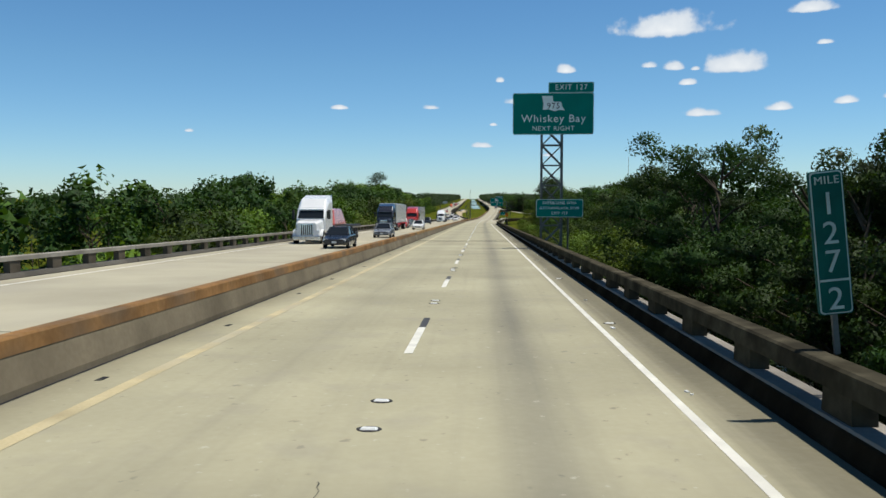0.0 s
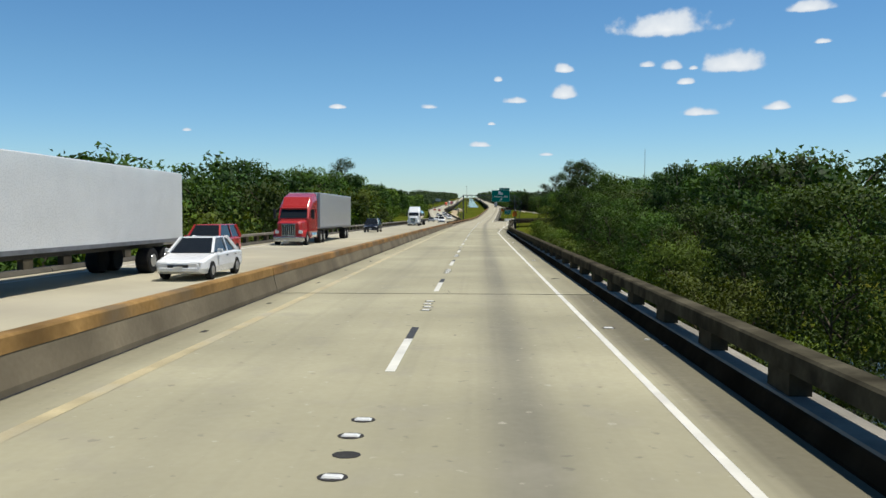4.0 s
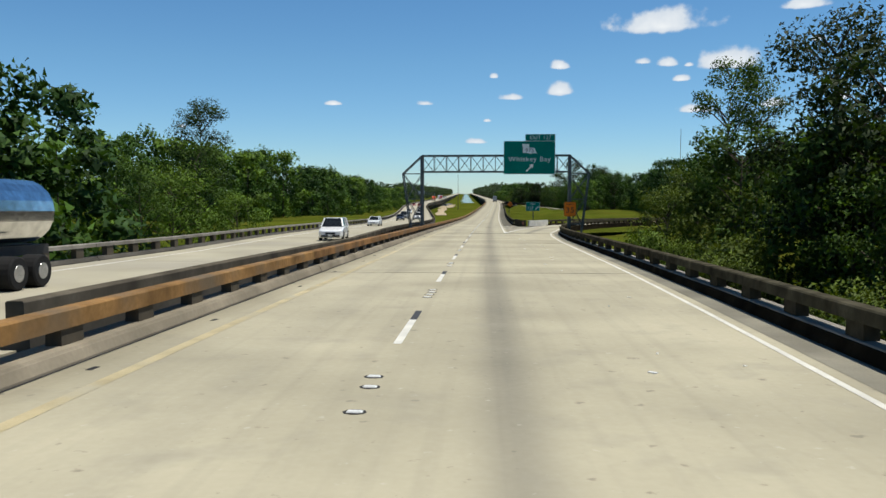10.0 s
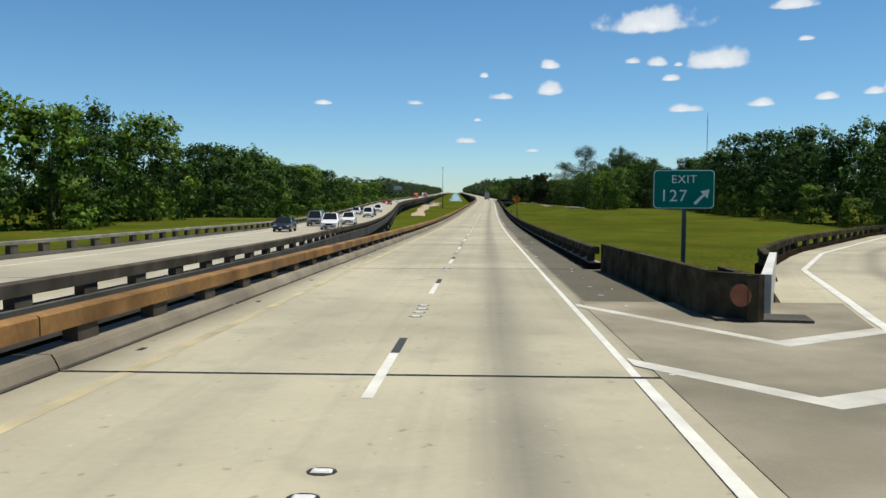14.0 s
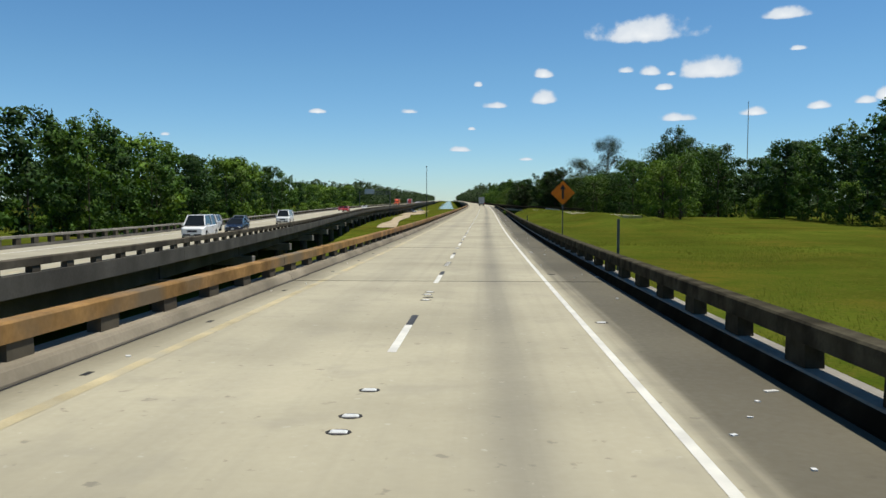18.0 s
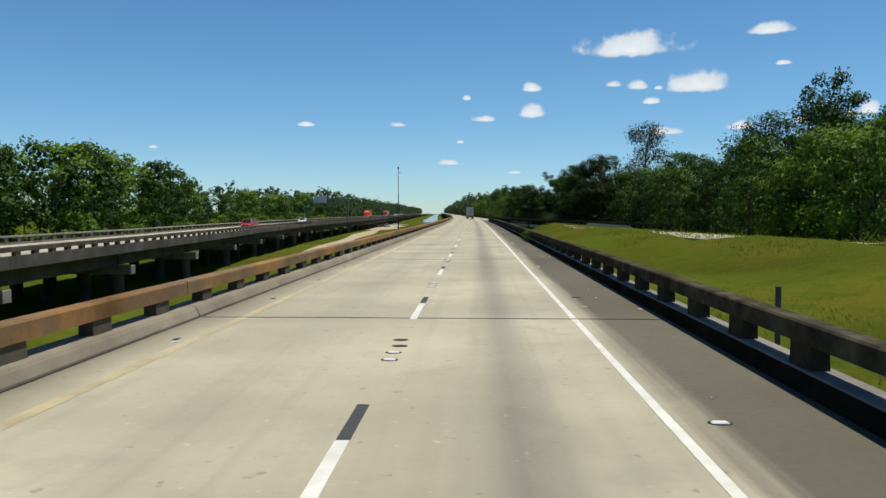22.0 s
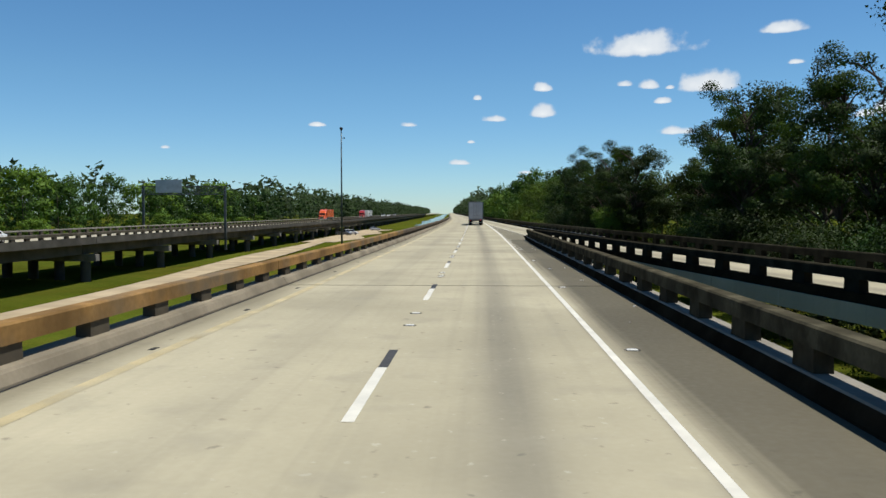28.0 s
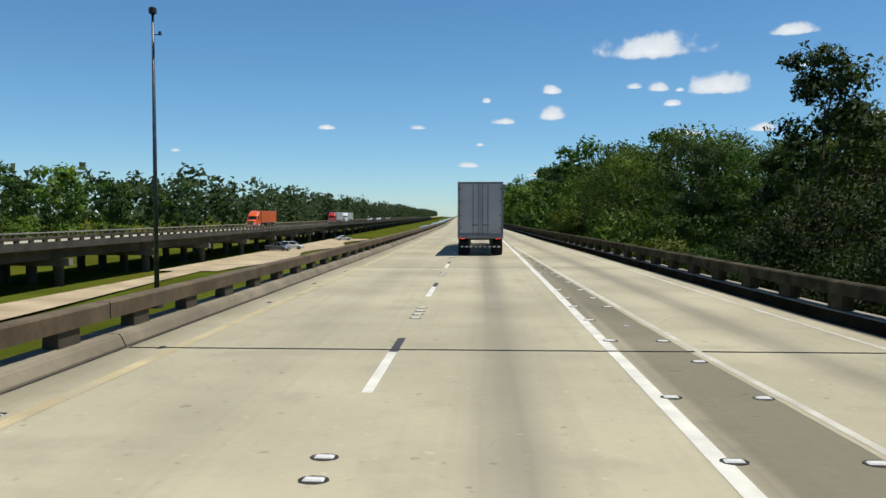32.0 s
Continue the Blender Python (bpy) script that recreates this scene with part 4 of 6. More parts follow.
for sgn in (-1, 1):
    strip("plate", const(-4.6), const(4.55), 70.5 + sgn * 0.32 - 0.12, 70.5 + sgn * 0.32 + 0.12, 0.2, M["brown"], finger, 0.006, 0.1)
teeth = Shape()
for i in range(76):
    teeth.box(P(-4.55 + i * 0.12, 70.5, 0.0), (0.06, 0.42, 0.02))
part("tooth_row", teeth, M["brown"], finger)

# ---- signs ----


def rounded_panel(w, h, t, r=0.12):
    sh = Shape()
    pts = []
    for cx, cz, a0 in ((w / 2 - r, h / 2 - r, 0), (-w / 2 + r, h / 2 - r, 90), (-w / 2 + r, -h / 2 + r, 180), (w / 2 - r, -h / 2 + r, 270)):
        for k in range(5):
            a = radians(a0 + 22.5 * k)
            pts.append((cx + r * math.cos(a), cz + r * math.sin(a)))
    n = len(pts)
    v = [(x, -t / 2, z) for x, z in pts] + [(x, t / 2, z) for x, z in pts]
    sh.add(v, [tuple(range(n)), tuple(range(n, 2 * n))[::-1]] + [(k, k + n, (k + 1) % n + n, (k + 1) % n) for k in range(n)])
    return sh


def sign_panel(th, name, w, h, at, mat, rim=None, label=""):
    """A sheet with a border line; at is the panel's middle."""
    r = min(0.14, 0.1 * min(w, h))
    e = min(0.03, 0.03 * min(w, h) + 0.008)
    o = part(name, rounded_panel(w, h, 0.05, r), mat, th, label)
    o.matrix_basis = pose(*at)
    if rim:
        b = part("border", rounded_panel(w - e, h - e, 0.008, r), rim, o)
        b.matrix_basis = pose(0, -0.029, 0)
        f = part("face", rounded_panel(w - 2.6 * e, h - 2.6 * e, 0.008, r), mat, o)
        f.matrix_basis = pose(0, -0.034, 0)
    return o


def shield(th, at):
    """White outline of the state with the route number."""
    w = 0.78
    pts = [(-w, 0.5), (-0.05, 0.5), (0.0, 0.12), (0.55, 0.08), (0.62, -0.2), (0.8, -0.52), (0.45, -0.45), (0.1, -0.55), (-0.3, -0.42), (-0.72, -0.45), (-0.66, 0.0)]
    n = len(pts)
    sh = Shape().add([(x, -0.004, z) for x, z in pts] + [(x, 0.004, z) for x, z in pts], [tuple(range(n)), tuple(range(n, 2 * n))[::-1]] + [(k, k + n, (k + 1) % n + n, (k + 1) % n) for k in range(n)])
    o = part("route_shield", sh, M["signwhite"], th, "white state-shaped route shield")
    o.matrix_basis = pose(*at)
    lettering("number", "975", 0.56, M["signblack"], o, (0.02, -0.012, -0.2))


def arrow(th, at, size, mat):
    s = size
    pts = [(-0.5 * s, -0.38 * s), (-0.38 * s, -0.5 * s), (0.18 * s, 0.06 * s), (0.34 * s, -0.10 * s), (0.46 * s, 0.46 * s), (-0.1 * s, 0.34 * s), (0.06 * s, 0.18 * s)]
    n = len(pts)
    sh = Shape().add([(x, -0.004, z) for x, z in pts] + [(x, 0.004, z) for x, z in pts], [tuple(range(n)), tuple(range(n, 2 * n))[::-1]] + [(k, k + n, (k + 1) % n + n, (k + 1) % n) for k in range(n)])
    part("arrow", sh, mat, th).matrix_basis = pose(*at)


def lattice(th, a, b, w, d, bays, mat, chord=0.09, brace=0.06, single=False):
    """A four-chord lattice from a to b; w across x, d across y (or z for a level truss)."""
    a, b = Vector(a), Vector(b)
    level = abs(b.x - a.x) > abs(b.z - a.z)
    u = Vector((0, 0, 1)) if level else Vector((1, 0, 0))
    q = Vector((0, 1, 0))
    cor = [u * i * w / 2 + q * j * d / 2 for i, j in ((-1, -1), (1, -1), (1, 1), (-1, 1))]
    for c in cor:
        part("chord", Shape().bar(a + c, b + c, chord), mat, th)
    for k in range(bays):
        p, r = a.lerp(b, k / bays), a.lerp(b, (k + 1) / bays)
        for i in range(4):
            c, e = cor[i], cor[(i + 1) % 4]
            part("strut", Shape().bar(p + c, p + e, brace), mat, th)
            if not single or k % 2:
                part("brace", Shape().bar(p + c, r + e, brace), mat, th)
            if not single or not k % 2:
                part("brace", Shape().bar(p + e, r + c, brace), mat, th)
    for i in range(4):
        part("strut", Shape().bar(b + cor[i], b + cor[(i + 1) % 4], brace), mat, th)


def guide_sign_on_tower():
    s = 55.6
    th = thing("guide_sign", "green exit guide sign on a dark steel lattice tower", "road sign", m=Matrix.Translation(P(6.52, s)))
    lattice(th, (-0.45, 0.25, -1.2), (-0.45, 0.25, 8.6), 1.4, 0.9, 7, M["steel"], 0.13, 0.08)
    o = sign_panel(th, "panel", 5.55, 2.85, (-0.40, -0.3, 9.34), M["green"], M["signwhite"])
    tab = sign_panel(th, "exit_tab", 3.1, 0.72, (0.82, -0.3, 11.13), M["green"], M["signwhite"])
    lettering("letters", "EXIT 127", 0.52, M["signwhite"], tab, (0, -0.045, 0))
    shield(o, (0.0, -0.045, 0.72))
    lettering("letters", "Whiskey Bay", 0.74, M["signwhite"], o, (0.02, -0.045, -0.35), width=1.02)
    lettering("letters", "NEXT RIGHT", 0.46, M["signwhite"], o, (0.02, -0.045, -1.02))
    o2 = sign_panel(th, "destination_panel", 3.25, 1.25, (0.1, -0.32, 2.82), M["green"], M["signwhite"])
    for i, txt in enumerate(("SHERBURNE WMA", "ATCHAFALAYA NWR", "EXIT 127")):
        lettering("letters", txt, 0.29, M["signwhite"], o2, (0, -0.045, 0.36 - 0.36 * i), width=0.9)
    sh = Shape()
    for z in (8.4, 9.4, 10.3):
        sh.box((-0.4, -0.22, z), (5.1, 0.08, 0.1))
    part("bracket", sh, M["steel"], th)
    part("post", Shape().tube([(0.7, -0.15, -1.2), (0.7, -0.15, 3.2)], 0.06, 8), M["steel"], th)
    return th


guide_sign_on_tower()


def mile_marker(x, s):
    th = thing("mile_marker", "tall narrow green mile marker sign standing on the parapet", "road sign", m=Matrix.Translation(P(x, s)))
    o = sign_panel(th, "panel", 0.37, 1.62, (0, 0, 2.03), M["green_dark"], M["white_dull"])
    for txt, size, z in (("MILE", 0.125, 0.70), ("1", 0.36, 0.43), ("2", 0.36, 0.10), ("7", 0.36, -0.22), ("2", 0.36, -0.64)):
        lettering("letters", txt, size, M["white_dull"], o, (0.0, -0.045, z))
    part("divider", Shape().box((0, -0.04, -0.42), (0.31, 0.01, 0.025)), M["white_dull"], o)
    part("post", Shape().box((0, 0.06, 1.6), (0.06, 0.05, 1.7)), M["steel"], th)
    th.matrix_world = th.matrix_world @ pose(0, 0, 0, 0, -6.5, 0)


mile_marker(5.36, 9.0)


def gantry():
    s = 339.8
    th = thing("sign_gantry", "dark steel truss gantry spanning the highway with a green exit sign", "sign gantry", m=Matrix.Translation(P(0, s)))
    xl, xr = -5.35, 10.25
    lattice(th, (xl, 0, 7.35), (xr, 0, 7.35), 1.7, 1.2, 12, M["steel"], 0.17, 0.06, True)
    for x, sg in ((xl, -1), (xr, 1)):
        for y in (-0.6, 0.6):
            part("column", Shape().box((x, y, 2.95), (0.26, 0.26, 10.5)), M["steel"], th, bevel=0.02)
            foot = -0.6 if sg < 0 else -1.6
            for p, q, w in (((x, 8.2), (x + sg * 2.05, 6.3), 0.11), ((x + sg * 2.05, 6.3), (x + sg * 1.1, foot), 0.11), ((x, 6.3), (x + sg * 2.05, 6.3), 0.08), ((x, 3.6), (x + sg * 1.66, 3.6), 0.08), ((x, 6.3), (x + sg * 1.66, 3.6), 0.06), ((x, 3.6), (x + sg * 2.05, 6.3), 0.06), ((x, 1.0), (x + sg * 1.3, 1.0), 0.08), ((x, 3.6), (x + sg * 1.3, 1.0), 0.06), ((x, 1.0), (x + sg * 1.66, 3.6), 0.06)):
                part("outrigger", Shape().bar((p[0], y, p[1]), (q[0], y, q[1]), w), M["steel"], th)
        part("base_plate", Shape().box((x, 0, -1.0), (0.9, 2.2, 2.2)), M["pier"], th)
    o = sign_panel(th, "panel", 5.35, 3.45, (6.0, -0.95, 7.95), M["green"], M["signwhite"])
    tab = sign_panel(th, "exit_tab", 3.1, 0.72, (7.12, -0.95, 10.02), M["green"], M["signwhite"])
    lettering("letters", "EXIT 127", 0.52, M["signwhite"], tab, (0, -0.045, 0))
    shield(o, (0.0, -0.045, 0.92))
    lettering("letters", "Whiskey Bay", 0.74, M["signwhite"], o, (0.02, -0.045, -0.18), width=1.02)
    arrow(o, (0.05, -0.045, -1.05), 0.85, M["signwhite"])
    sh = Shape()
    for x in (4.0, 6.0, 8.0):
        sh.box((x, -0.86, 7.95), (0.12, 0.12, 3.3))
    part("bracket", sh, M["steel"], th)
    adv = thing("speed_sign", "orange advisory speed sign beside the exit ramp", "road sign", m=Matrix.Translation(P(10.25, s - 1.0)))
    a = sign_panel(adv, "panel", 1.25, 1.5, (0, -0.1, 2.55), M["orange"], M["signblack"])
    lettering("letters", "RAMP", 0.28, M["signblack"], a, (0, -0.045, 0.48))
    lettering("letters", "35", 0.78, M["signblack"], a, (0, -0.045, -0.12), width=1.1)
    part("post", Shape().box((0, 0, 1.3), (0.09, 0.09, 4.0)), M["steel"], adv)


gantry()


def exit_sign():
    th = thing("exit_sign", "small green exit number sign on a post in the gore grass", "road sign", m=Matrix.Translation(P(8.9, 387)))
    o = sign_panel(th, "panel", 2.25, 1.45, (0, -0.08, 3.1), M["green"], M["signwhite"])
    lettering("letters", "EXIT", 0.42, M["signwhite"], o, (0, -0.045, 0.36))
    lettering("letters", "127", 0.62, M["signwhite"], o, (-0.38, -0.045, -0.26))
    arrow(o, (0.66, -0.045, -0.28), 0.6, M["signwhite"])
    part("post", Shape().box((0.05, 0, 0.4), (0.14, 0.14, 4.0)), M["steel"], th)


exit_sign()


def merge_sign():
    th = thing("merge_sign", "orange diamond merge warning sign on a thin post", "road sign", m=Matrix.Translation(P(7.15, 508)))
    o = part("panel", rounded_panel(1.22, 1.22, 0.03, 0.06), M["orange"], th)
    o.matrix_basis = pose(0, -0.06, 3.4, 0, 45, 0)
    sh = Shape()
    sh.box((0.0, 0, -0.05), (0.15, 0.008, 0.75))
    sh.add([(-0.2, 0, 0.25), (0.2, 0, 0.25), (0, 0, 0.62)], [(0, 1, 2)])
    sh.bar((0.26, 0, -0.5), (0.03, 0, -0.08), 0.12, 0.01)
    part("symbol", sh, M["signblack"], th).matrix_basis = pose(0, -0.082, 3.4)
    part("post", Shape().box((0, 0, 1.0), (0.07, 0.07, 5.0)), M["steel"], th)
    p2 = thing("marker_post", "short dark marker post in the grass", "post", m=Matrix.Translation(P(6.38, 480)))
    part("stake", Shape().box((0, 0, 0.5), (0.09, 0.05, 3.0)), M["steel"], p2)
    p3 = thing("marker_post", "short dark marker post in the grass", "post", m=Matrix.Translation(P(7.4, 560.5)))
    part("stake", Shape().box((0, 0, -0.3), (0.10, 0.05, 2.3)), M["steel"], p3)


merge_sign()


def gore_nose():
    th = thing("crash_cushion", "grey concrete gore nose wall with a pale front face", "barrier", m=Matrix.Identity(4))
    for a, b, top, mat in (((5.95, 387.4), (6.3, 374.3), 1.02, "parapet"), ((6.3, 374.3), (7.1, 373.4), 1.0, "parapet"), ((7.55, 374.6), (11.0, 383.8), 0.92, "chalky"), ((7.1, 373.4), (7.3, 376.2), 0.98, "parapet")):
        d = Vector((b[1] - a[1], a[0] - b[0])).normalized() * 0.22
        if mat != "parapet":
            d = -d
        q = [P(p[0] + k * d.x, p[1] + k * d.y, h) for h in (-0.3, top) for p, k in ((a, 0), (b, 0), (b, -1), (a, -1))]
        w = Shape().add(q, [(3, 2, 1, 0), (4, 5, 6, 7), (0, 1, 5, 4), (1, 2, 6, 5), (2, 3, 7, 6), (3, 0, 4, 7)])
        part("wall", w, M[mat], th)
    disc = Shape().tube([(0, 0, 0), (0, 0.02, 0)], 0.24, 20)
    o = part("reflector", disc, M["rust_orange"], th, "faded round orange reflector")
    o.matrix_basis = Matrix.Translation(P(6.78, 373.55, 0.56)) @ Matrix.Rotation(radians(-48), 4, "Z")
    foot = [P(x, v, h) for h in (0.0, 0.07) for x, v in ((6.3, 373.6), (8.2, 373.3), (8.4, 374.3), (6.3, 374.6))]
    part("footing", Shape().add(foot, [(3, 2, 1, 0), (4, 5, 6, 7), (0, 1, 5, 4), (1, 2, 6, 5), (2, 3, 7, 6), (3, 0, 4, 7)]), M["pier"], th)


gore_nose()


def mast(x, s, h, label):
    g = ground_z(x, s)
    th = thing("light_mast", label, "mast", m=Matrix.Translation((road_x(s) + x, s, g)))
    part("pole", Shape().tube([(0, 0, -0.3), (0, 0, h * 0.5), (0, 0, h - 0.5)], [0.22, 0.17, 0.10], 10), M["steel"], th, smooth=True)
    part("camera_head", Shape().tube([(0, 0, h - 0.55), (0, 0, h - 0.4), (0, 0, h), (0, 0, h + 0.12)], [0.15, 0.32, 0.32, 0.12], 12), M["chassis"], th)
    part("bracket", Shape().bar((0, 0, h - 2.2), (0.6, 0, h - 2.2), 0.08).box((0.6, 0, h - 2.1), (0.2, 0.2, 0.3)), M["steel"], th)
    part("base", Shape().tube([(0, 0, -0.4), (0, 0, 0.5)], 0.5, 12), M["pier"], th)


mast(-25.75, 848, 25.2, "tall slender steel camera mast on the median landing")


def far_gantry():
    s, ox = 822, other_x(822)
    th = thing("sign_gantry", "steel sign gantry over the oncoming lanes seen from behind", "sign gantry", m=Matrix.Translation(P(ox, s, other_h(s))))
    lattice(th, (-7.2, 0, 6.8), (7.2, 0, 6.8), 1.4, 1.0, 9, M["steel"], 0.12, 0.07)
    for x in (-7.2, 7.2):
        part("column", Shape().box((x, 0, 2.0), (0.35, 0.35, 11.0)), M["steel"], th)
    part("sign_back", Shape().box((-2.4, -0.62, 7.5), (4.6, 0.1, 2.2)), M["alu"], th)


far_gantry()
antenna = thing("radio_mast", "thin distant radio mast above the trees", "mast", m=Matrix.Translation((road_x(900) + 150, 900, -5)))
part("pole", Shape().tube([(0, 0, 0), (0, 0, 62)], [0.35, 0.2], 6), M["alu"], antenna)

# ---- trees ----


def leaf_cards(name, p, nrm, soft, size, r, inside=None):
    """One triangular leaf spray at each point, facing nrm and shaded along soft."""
    n = len(p)
    u = np.cross(nrm, r.normal(size=(n, 3)))
    u /= np.linalg.norm(u, axis=1)[:, None]
    w = np.cross(nrm, u)
    k = size[:, None]
    skew, tall = r.uniform(-0.6, 0.7, (n, 1)), r.uniform(0.5, 1.0, (n, 1))
    v = np.stack([p - u * k * 1.1 - w * k * 0.45, p + u * k - w * k * 0.3, p + u * k * skew + w * k * tall], 1).reshape(-1, 3)
    idx = np.arange(3 * n, dtype=np.int32)
    soft = np.repeat(soft / np.linalg.norm(soft, axis=1)[:, None], 3, 0)
    if inside:
        v = np.concatenate([v, inside[0]])
        idx = np.concatenate([idx, inside[1].ravel().astype(np.int32) + 3 * n])
        soft = np.concatenate([soft, inside[2]])
    me = bpy.data.meshes.new(name)
    me.vertices.add(len(v)), me.vertices.foreach_set("co", v.astype(np.float32).ravel())
    me.loops.add(len(idx)), me.loops.foreach_set("vertex_index", idx)
    me.polygons.add(len(idx) // 3), me.polygons.foreach_set("loop_start", np.arange(0, len(idx), 3, dtype=np.int32))
    me.update(calc_edges=True)
    me.shade_smooth()
    me.normals_split_custom_set_from_vertices(soft.tolist())
    return me


def crown_mesh(name, seed, height, width, low, clumps, per, leaf, mat, lean=0.0, boughs=0):
    """Foliage of many small leaf cards gathered in clumps round the limb ends, with gaps between.
    With boughs, the clumps sit in that many heavy masses."""
    r = np.random.RandomState(seed)
    centres, radii = [], []
    for _ in range(boughs or clumps):
        k = r.rand() ** 0.8
        z = low + (height - low) * k
        prof = math.sqrt(1 - ((k - 0.44) / 0.64) ** 2)
        a, d = r.rand() * 2 * math.pi, width * 0.5 * prof * math.sqrt(0.12 + 0.88 * r.rand())
        centres.append((d * math.cos(a) + lean * k, d * math.sin(a), z))
        radii.append(width * r.uniform(0.09, 0.19))
    centres, radii = np.array(centres), np.array(radii)
    mass = centres
    if boughs:
        pick = np.arange(clumps) % boughs
        mass = centres[pick]
        step = r.normal(size=(clumps, 3))
        step /= np.linalg.norm(step, axis=1)[:, None]
        centres = mass + step * width * r.uniform(0.07, 0.17, (clumps, 1)) * np.array([1, 1, 0.7])
        radii = width * r.uniform(0.045, 0.095, clumps)
    c = np.repeat(centres, per, 0)
    rad = np.repeat(radii, per)
    way = r.normal(size=(len(c), 3))
    way /= np.linalg.norm(way, axis=1)[:, None]
    dist = rad * (0.45 + 0.75 * r.rand(len(c)) ** 0.9)
    p = c + way * dist[:, None] * np.array([1.1, 1.1, 0.82])
    out = way + np.array([0, 0, 0.45]) + (c - np.array([0, 0, (low + height) / 2])) / max(width, height) * 0.9
    if boughs:
        out = (p - np.repeat(mass, per, 0)) / (width * 0.15) + way * 0.4 + np.array([0, 0, 0.3])
    out /= np.linalg.norm(out, axis=1)[:, None]
    nrm = out * 0.6 + r.normal(size=(len(c), 3)) * 0.55
    nrm /= np.linalg.norm(nrm, axis=1)[:, None]
    me = leaf_cards(name, p, nrm, out * 0.9 + nrm * 0.25, leaf * r.uniform(0.6, 1.35, len(c)), r, knots(centres, radii * 0.34, r) if per < 60 else None)
    me.materials.append(mat)
    return me, centres


def knots(centres, radii, r):
    """The dense uneven inside of each foliage clump."""
    v = np.array([(1, 0, 0), (0, 1, 0), (-1, 0, 0), (0, -1, 0), (0, 0, 1), (0, 0, -1)], float)
    f = np.array([(0, 1, 4), (1, 2, 4), (2, 3, 4), (3, 0, 4), (1, 0, 5), (2, 1, 5), (3, 2, 5), (0, 3, 5)])
    vs, fs = [], []
    for i, (c, k) in enumerate(zip(centres, radii)):
        bump = 1 + r.uniform(-0.4, 0.3, len(v))
        vs.append(c + v * bump[:, None] * k * np.array([1.1, 1.1, 0.82]))
        fs.append(f + i * len(v))
    return np.concatenate(vs), np.concatenate(fs), np.tile(v, (len(centres), 1))


def trunk_mesh(name, seed, height, low, centres, lean=0.0, girth=0.28):
    r = random.Random(seed)
    sh = Shape()
    top = height * 0.82
    path = [(lean * k * 0.8 + r.uniform(-0.15, 0.15) * (k > 0), r.uniform(-0.15, 0.15) * (k > 0), -1.2 + (top + 1.2) * k) for k in (0, 0.25, 0.5, 0.75, 1)]
    sh.tube(path, [girth, girth * 0.8, girth * 0.6, girth * 0.35, girth * 0.12], 7)
    for c in centres[:: 3 if girth > 0.2 else 12]:
        z = max(low * 0.6, c[2] - abs(c[0]) * 0.5 - 1.5)
        a = Vector((lean * z / height * 0.8, 0, z))
        b = Vector((float(c[0]), float(c[1]), float(c[2])))
        sh.tube([a, a.lerp(b, 0.55) + Vector((0, 0, 0.4)), b], [girth * 0.32, girth * 0.2, girth * 0.06], 5, False)
    return sh.mesh(name, M["bark"], True)


TREES = {}


def make_tree(key, seed, height, width, low, clumps, per, leaf, mat, label, lean=0.0, girth=0.28, boughs=0):
    cm, cs = crown_mesh("crown", seed, height, width, low, clumps, per, leaf, M[mat], lean, boughs)
    tm = trunk_mesh("trunk", seed, height, low, cs, lean, girth)
    TREES[key] = (tm, cm, height, label)


make_tree("oak_a", 1, 21, 11.5, 3.5, 56, 116, 0.165, "leaf_mid", "tall broadleaf tree with a full uneven green crown", 0.6)
make_tree("oak_b", 2, 20, 9.5, 2.5, 54, 116, 0.16, "leaf_dark", "dark green hardwood tree with dense foliage", -0.5)
make_tree("oak_c", 3, 22, 8.5, 6.0, 44, 116, 0.155, "leaf_mid", "slender tall tree with an open ragged crown", 0.8)
make_tree("willow", 4, 13, 9.5, 0.8, 52, 125, 0.145, "leaf_light", "bright yellow-green willow with low bushy foliage")
make_tree("shrub", 5, 7, 7.5, 0.3, 40, 125, 0.135, "leaf_light", "low bright green thicket at the swamp edge")
make_tree("vine", 7, 12, 8.0, 0.4, 54, 116, 0.125, "leaf_mid", "vine-covered green tree standing in the thicket")
make_tree("oak_d", 6, 24, 11, 4.5, 80, 100, 0.18, "leaf_dark", "very tall tree standing above the others, gaps in its crown", 1.0, 0.34)
make_tree("bush", 31, 8, 7.5, 0.3, 44, 300, 0.085, "leaf_mid", "dense green roadside bush with small leaves")
make_tree("thicket", 32, 9, 7.0, 0.3, 44, 300, 0.085, "leaf_dark", "dark green thicket of small leaves below the parapet")
make_tree("sallow", 33, 13, 8.5, 0.6, 50, 300, 0.10, "leaf_light", "bright yellow-green willow rising beside the parapet")
make_tree("elm", 35, 20, 10, 2.0, 130, 210, 0.10, "leaf_dark", "dense dark green hardwood tree close to the bridge", 0.4, boughs=26)
make_tree("gum", 36, 20, 9.5, 2.5, 130, 210, 0.10, "leaf_mid", "full green broadleaf tree close to the bridge", -0.4, boughs=24)
make_tree("spire", 34, 16, 4.6, 4.0, 40, 120, 0.13, "leaf_dark", "slender dark tree rising above the roadside woods", 0.3, 0.2)
make_tree("mid_a", 21, 20, 11.5, 1.8, 44, 76, 0.27, "leaf_mid", "tall broadleaf swamp tree with a full green crown", 0.5)
make_tree("mid_b", 22, 21, 10.5, 1.8, 44, 76, 0.27, "leaf_dark", "dark green hardwood tree with a dense crown", -0.5)
make_tree("mid_c", 23, 14, 10.5, 0.4, 44, 76, 0.25, "leaf_light", "bright yellow-green willow thicket tree")
make_tree("mid_d", 24, 24, 10, 7.0, 38, 80, 0.27, "leaf_dark", "very tall dark tree rising above the woods", 0.8)
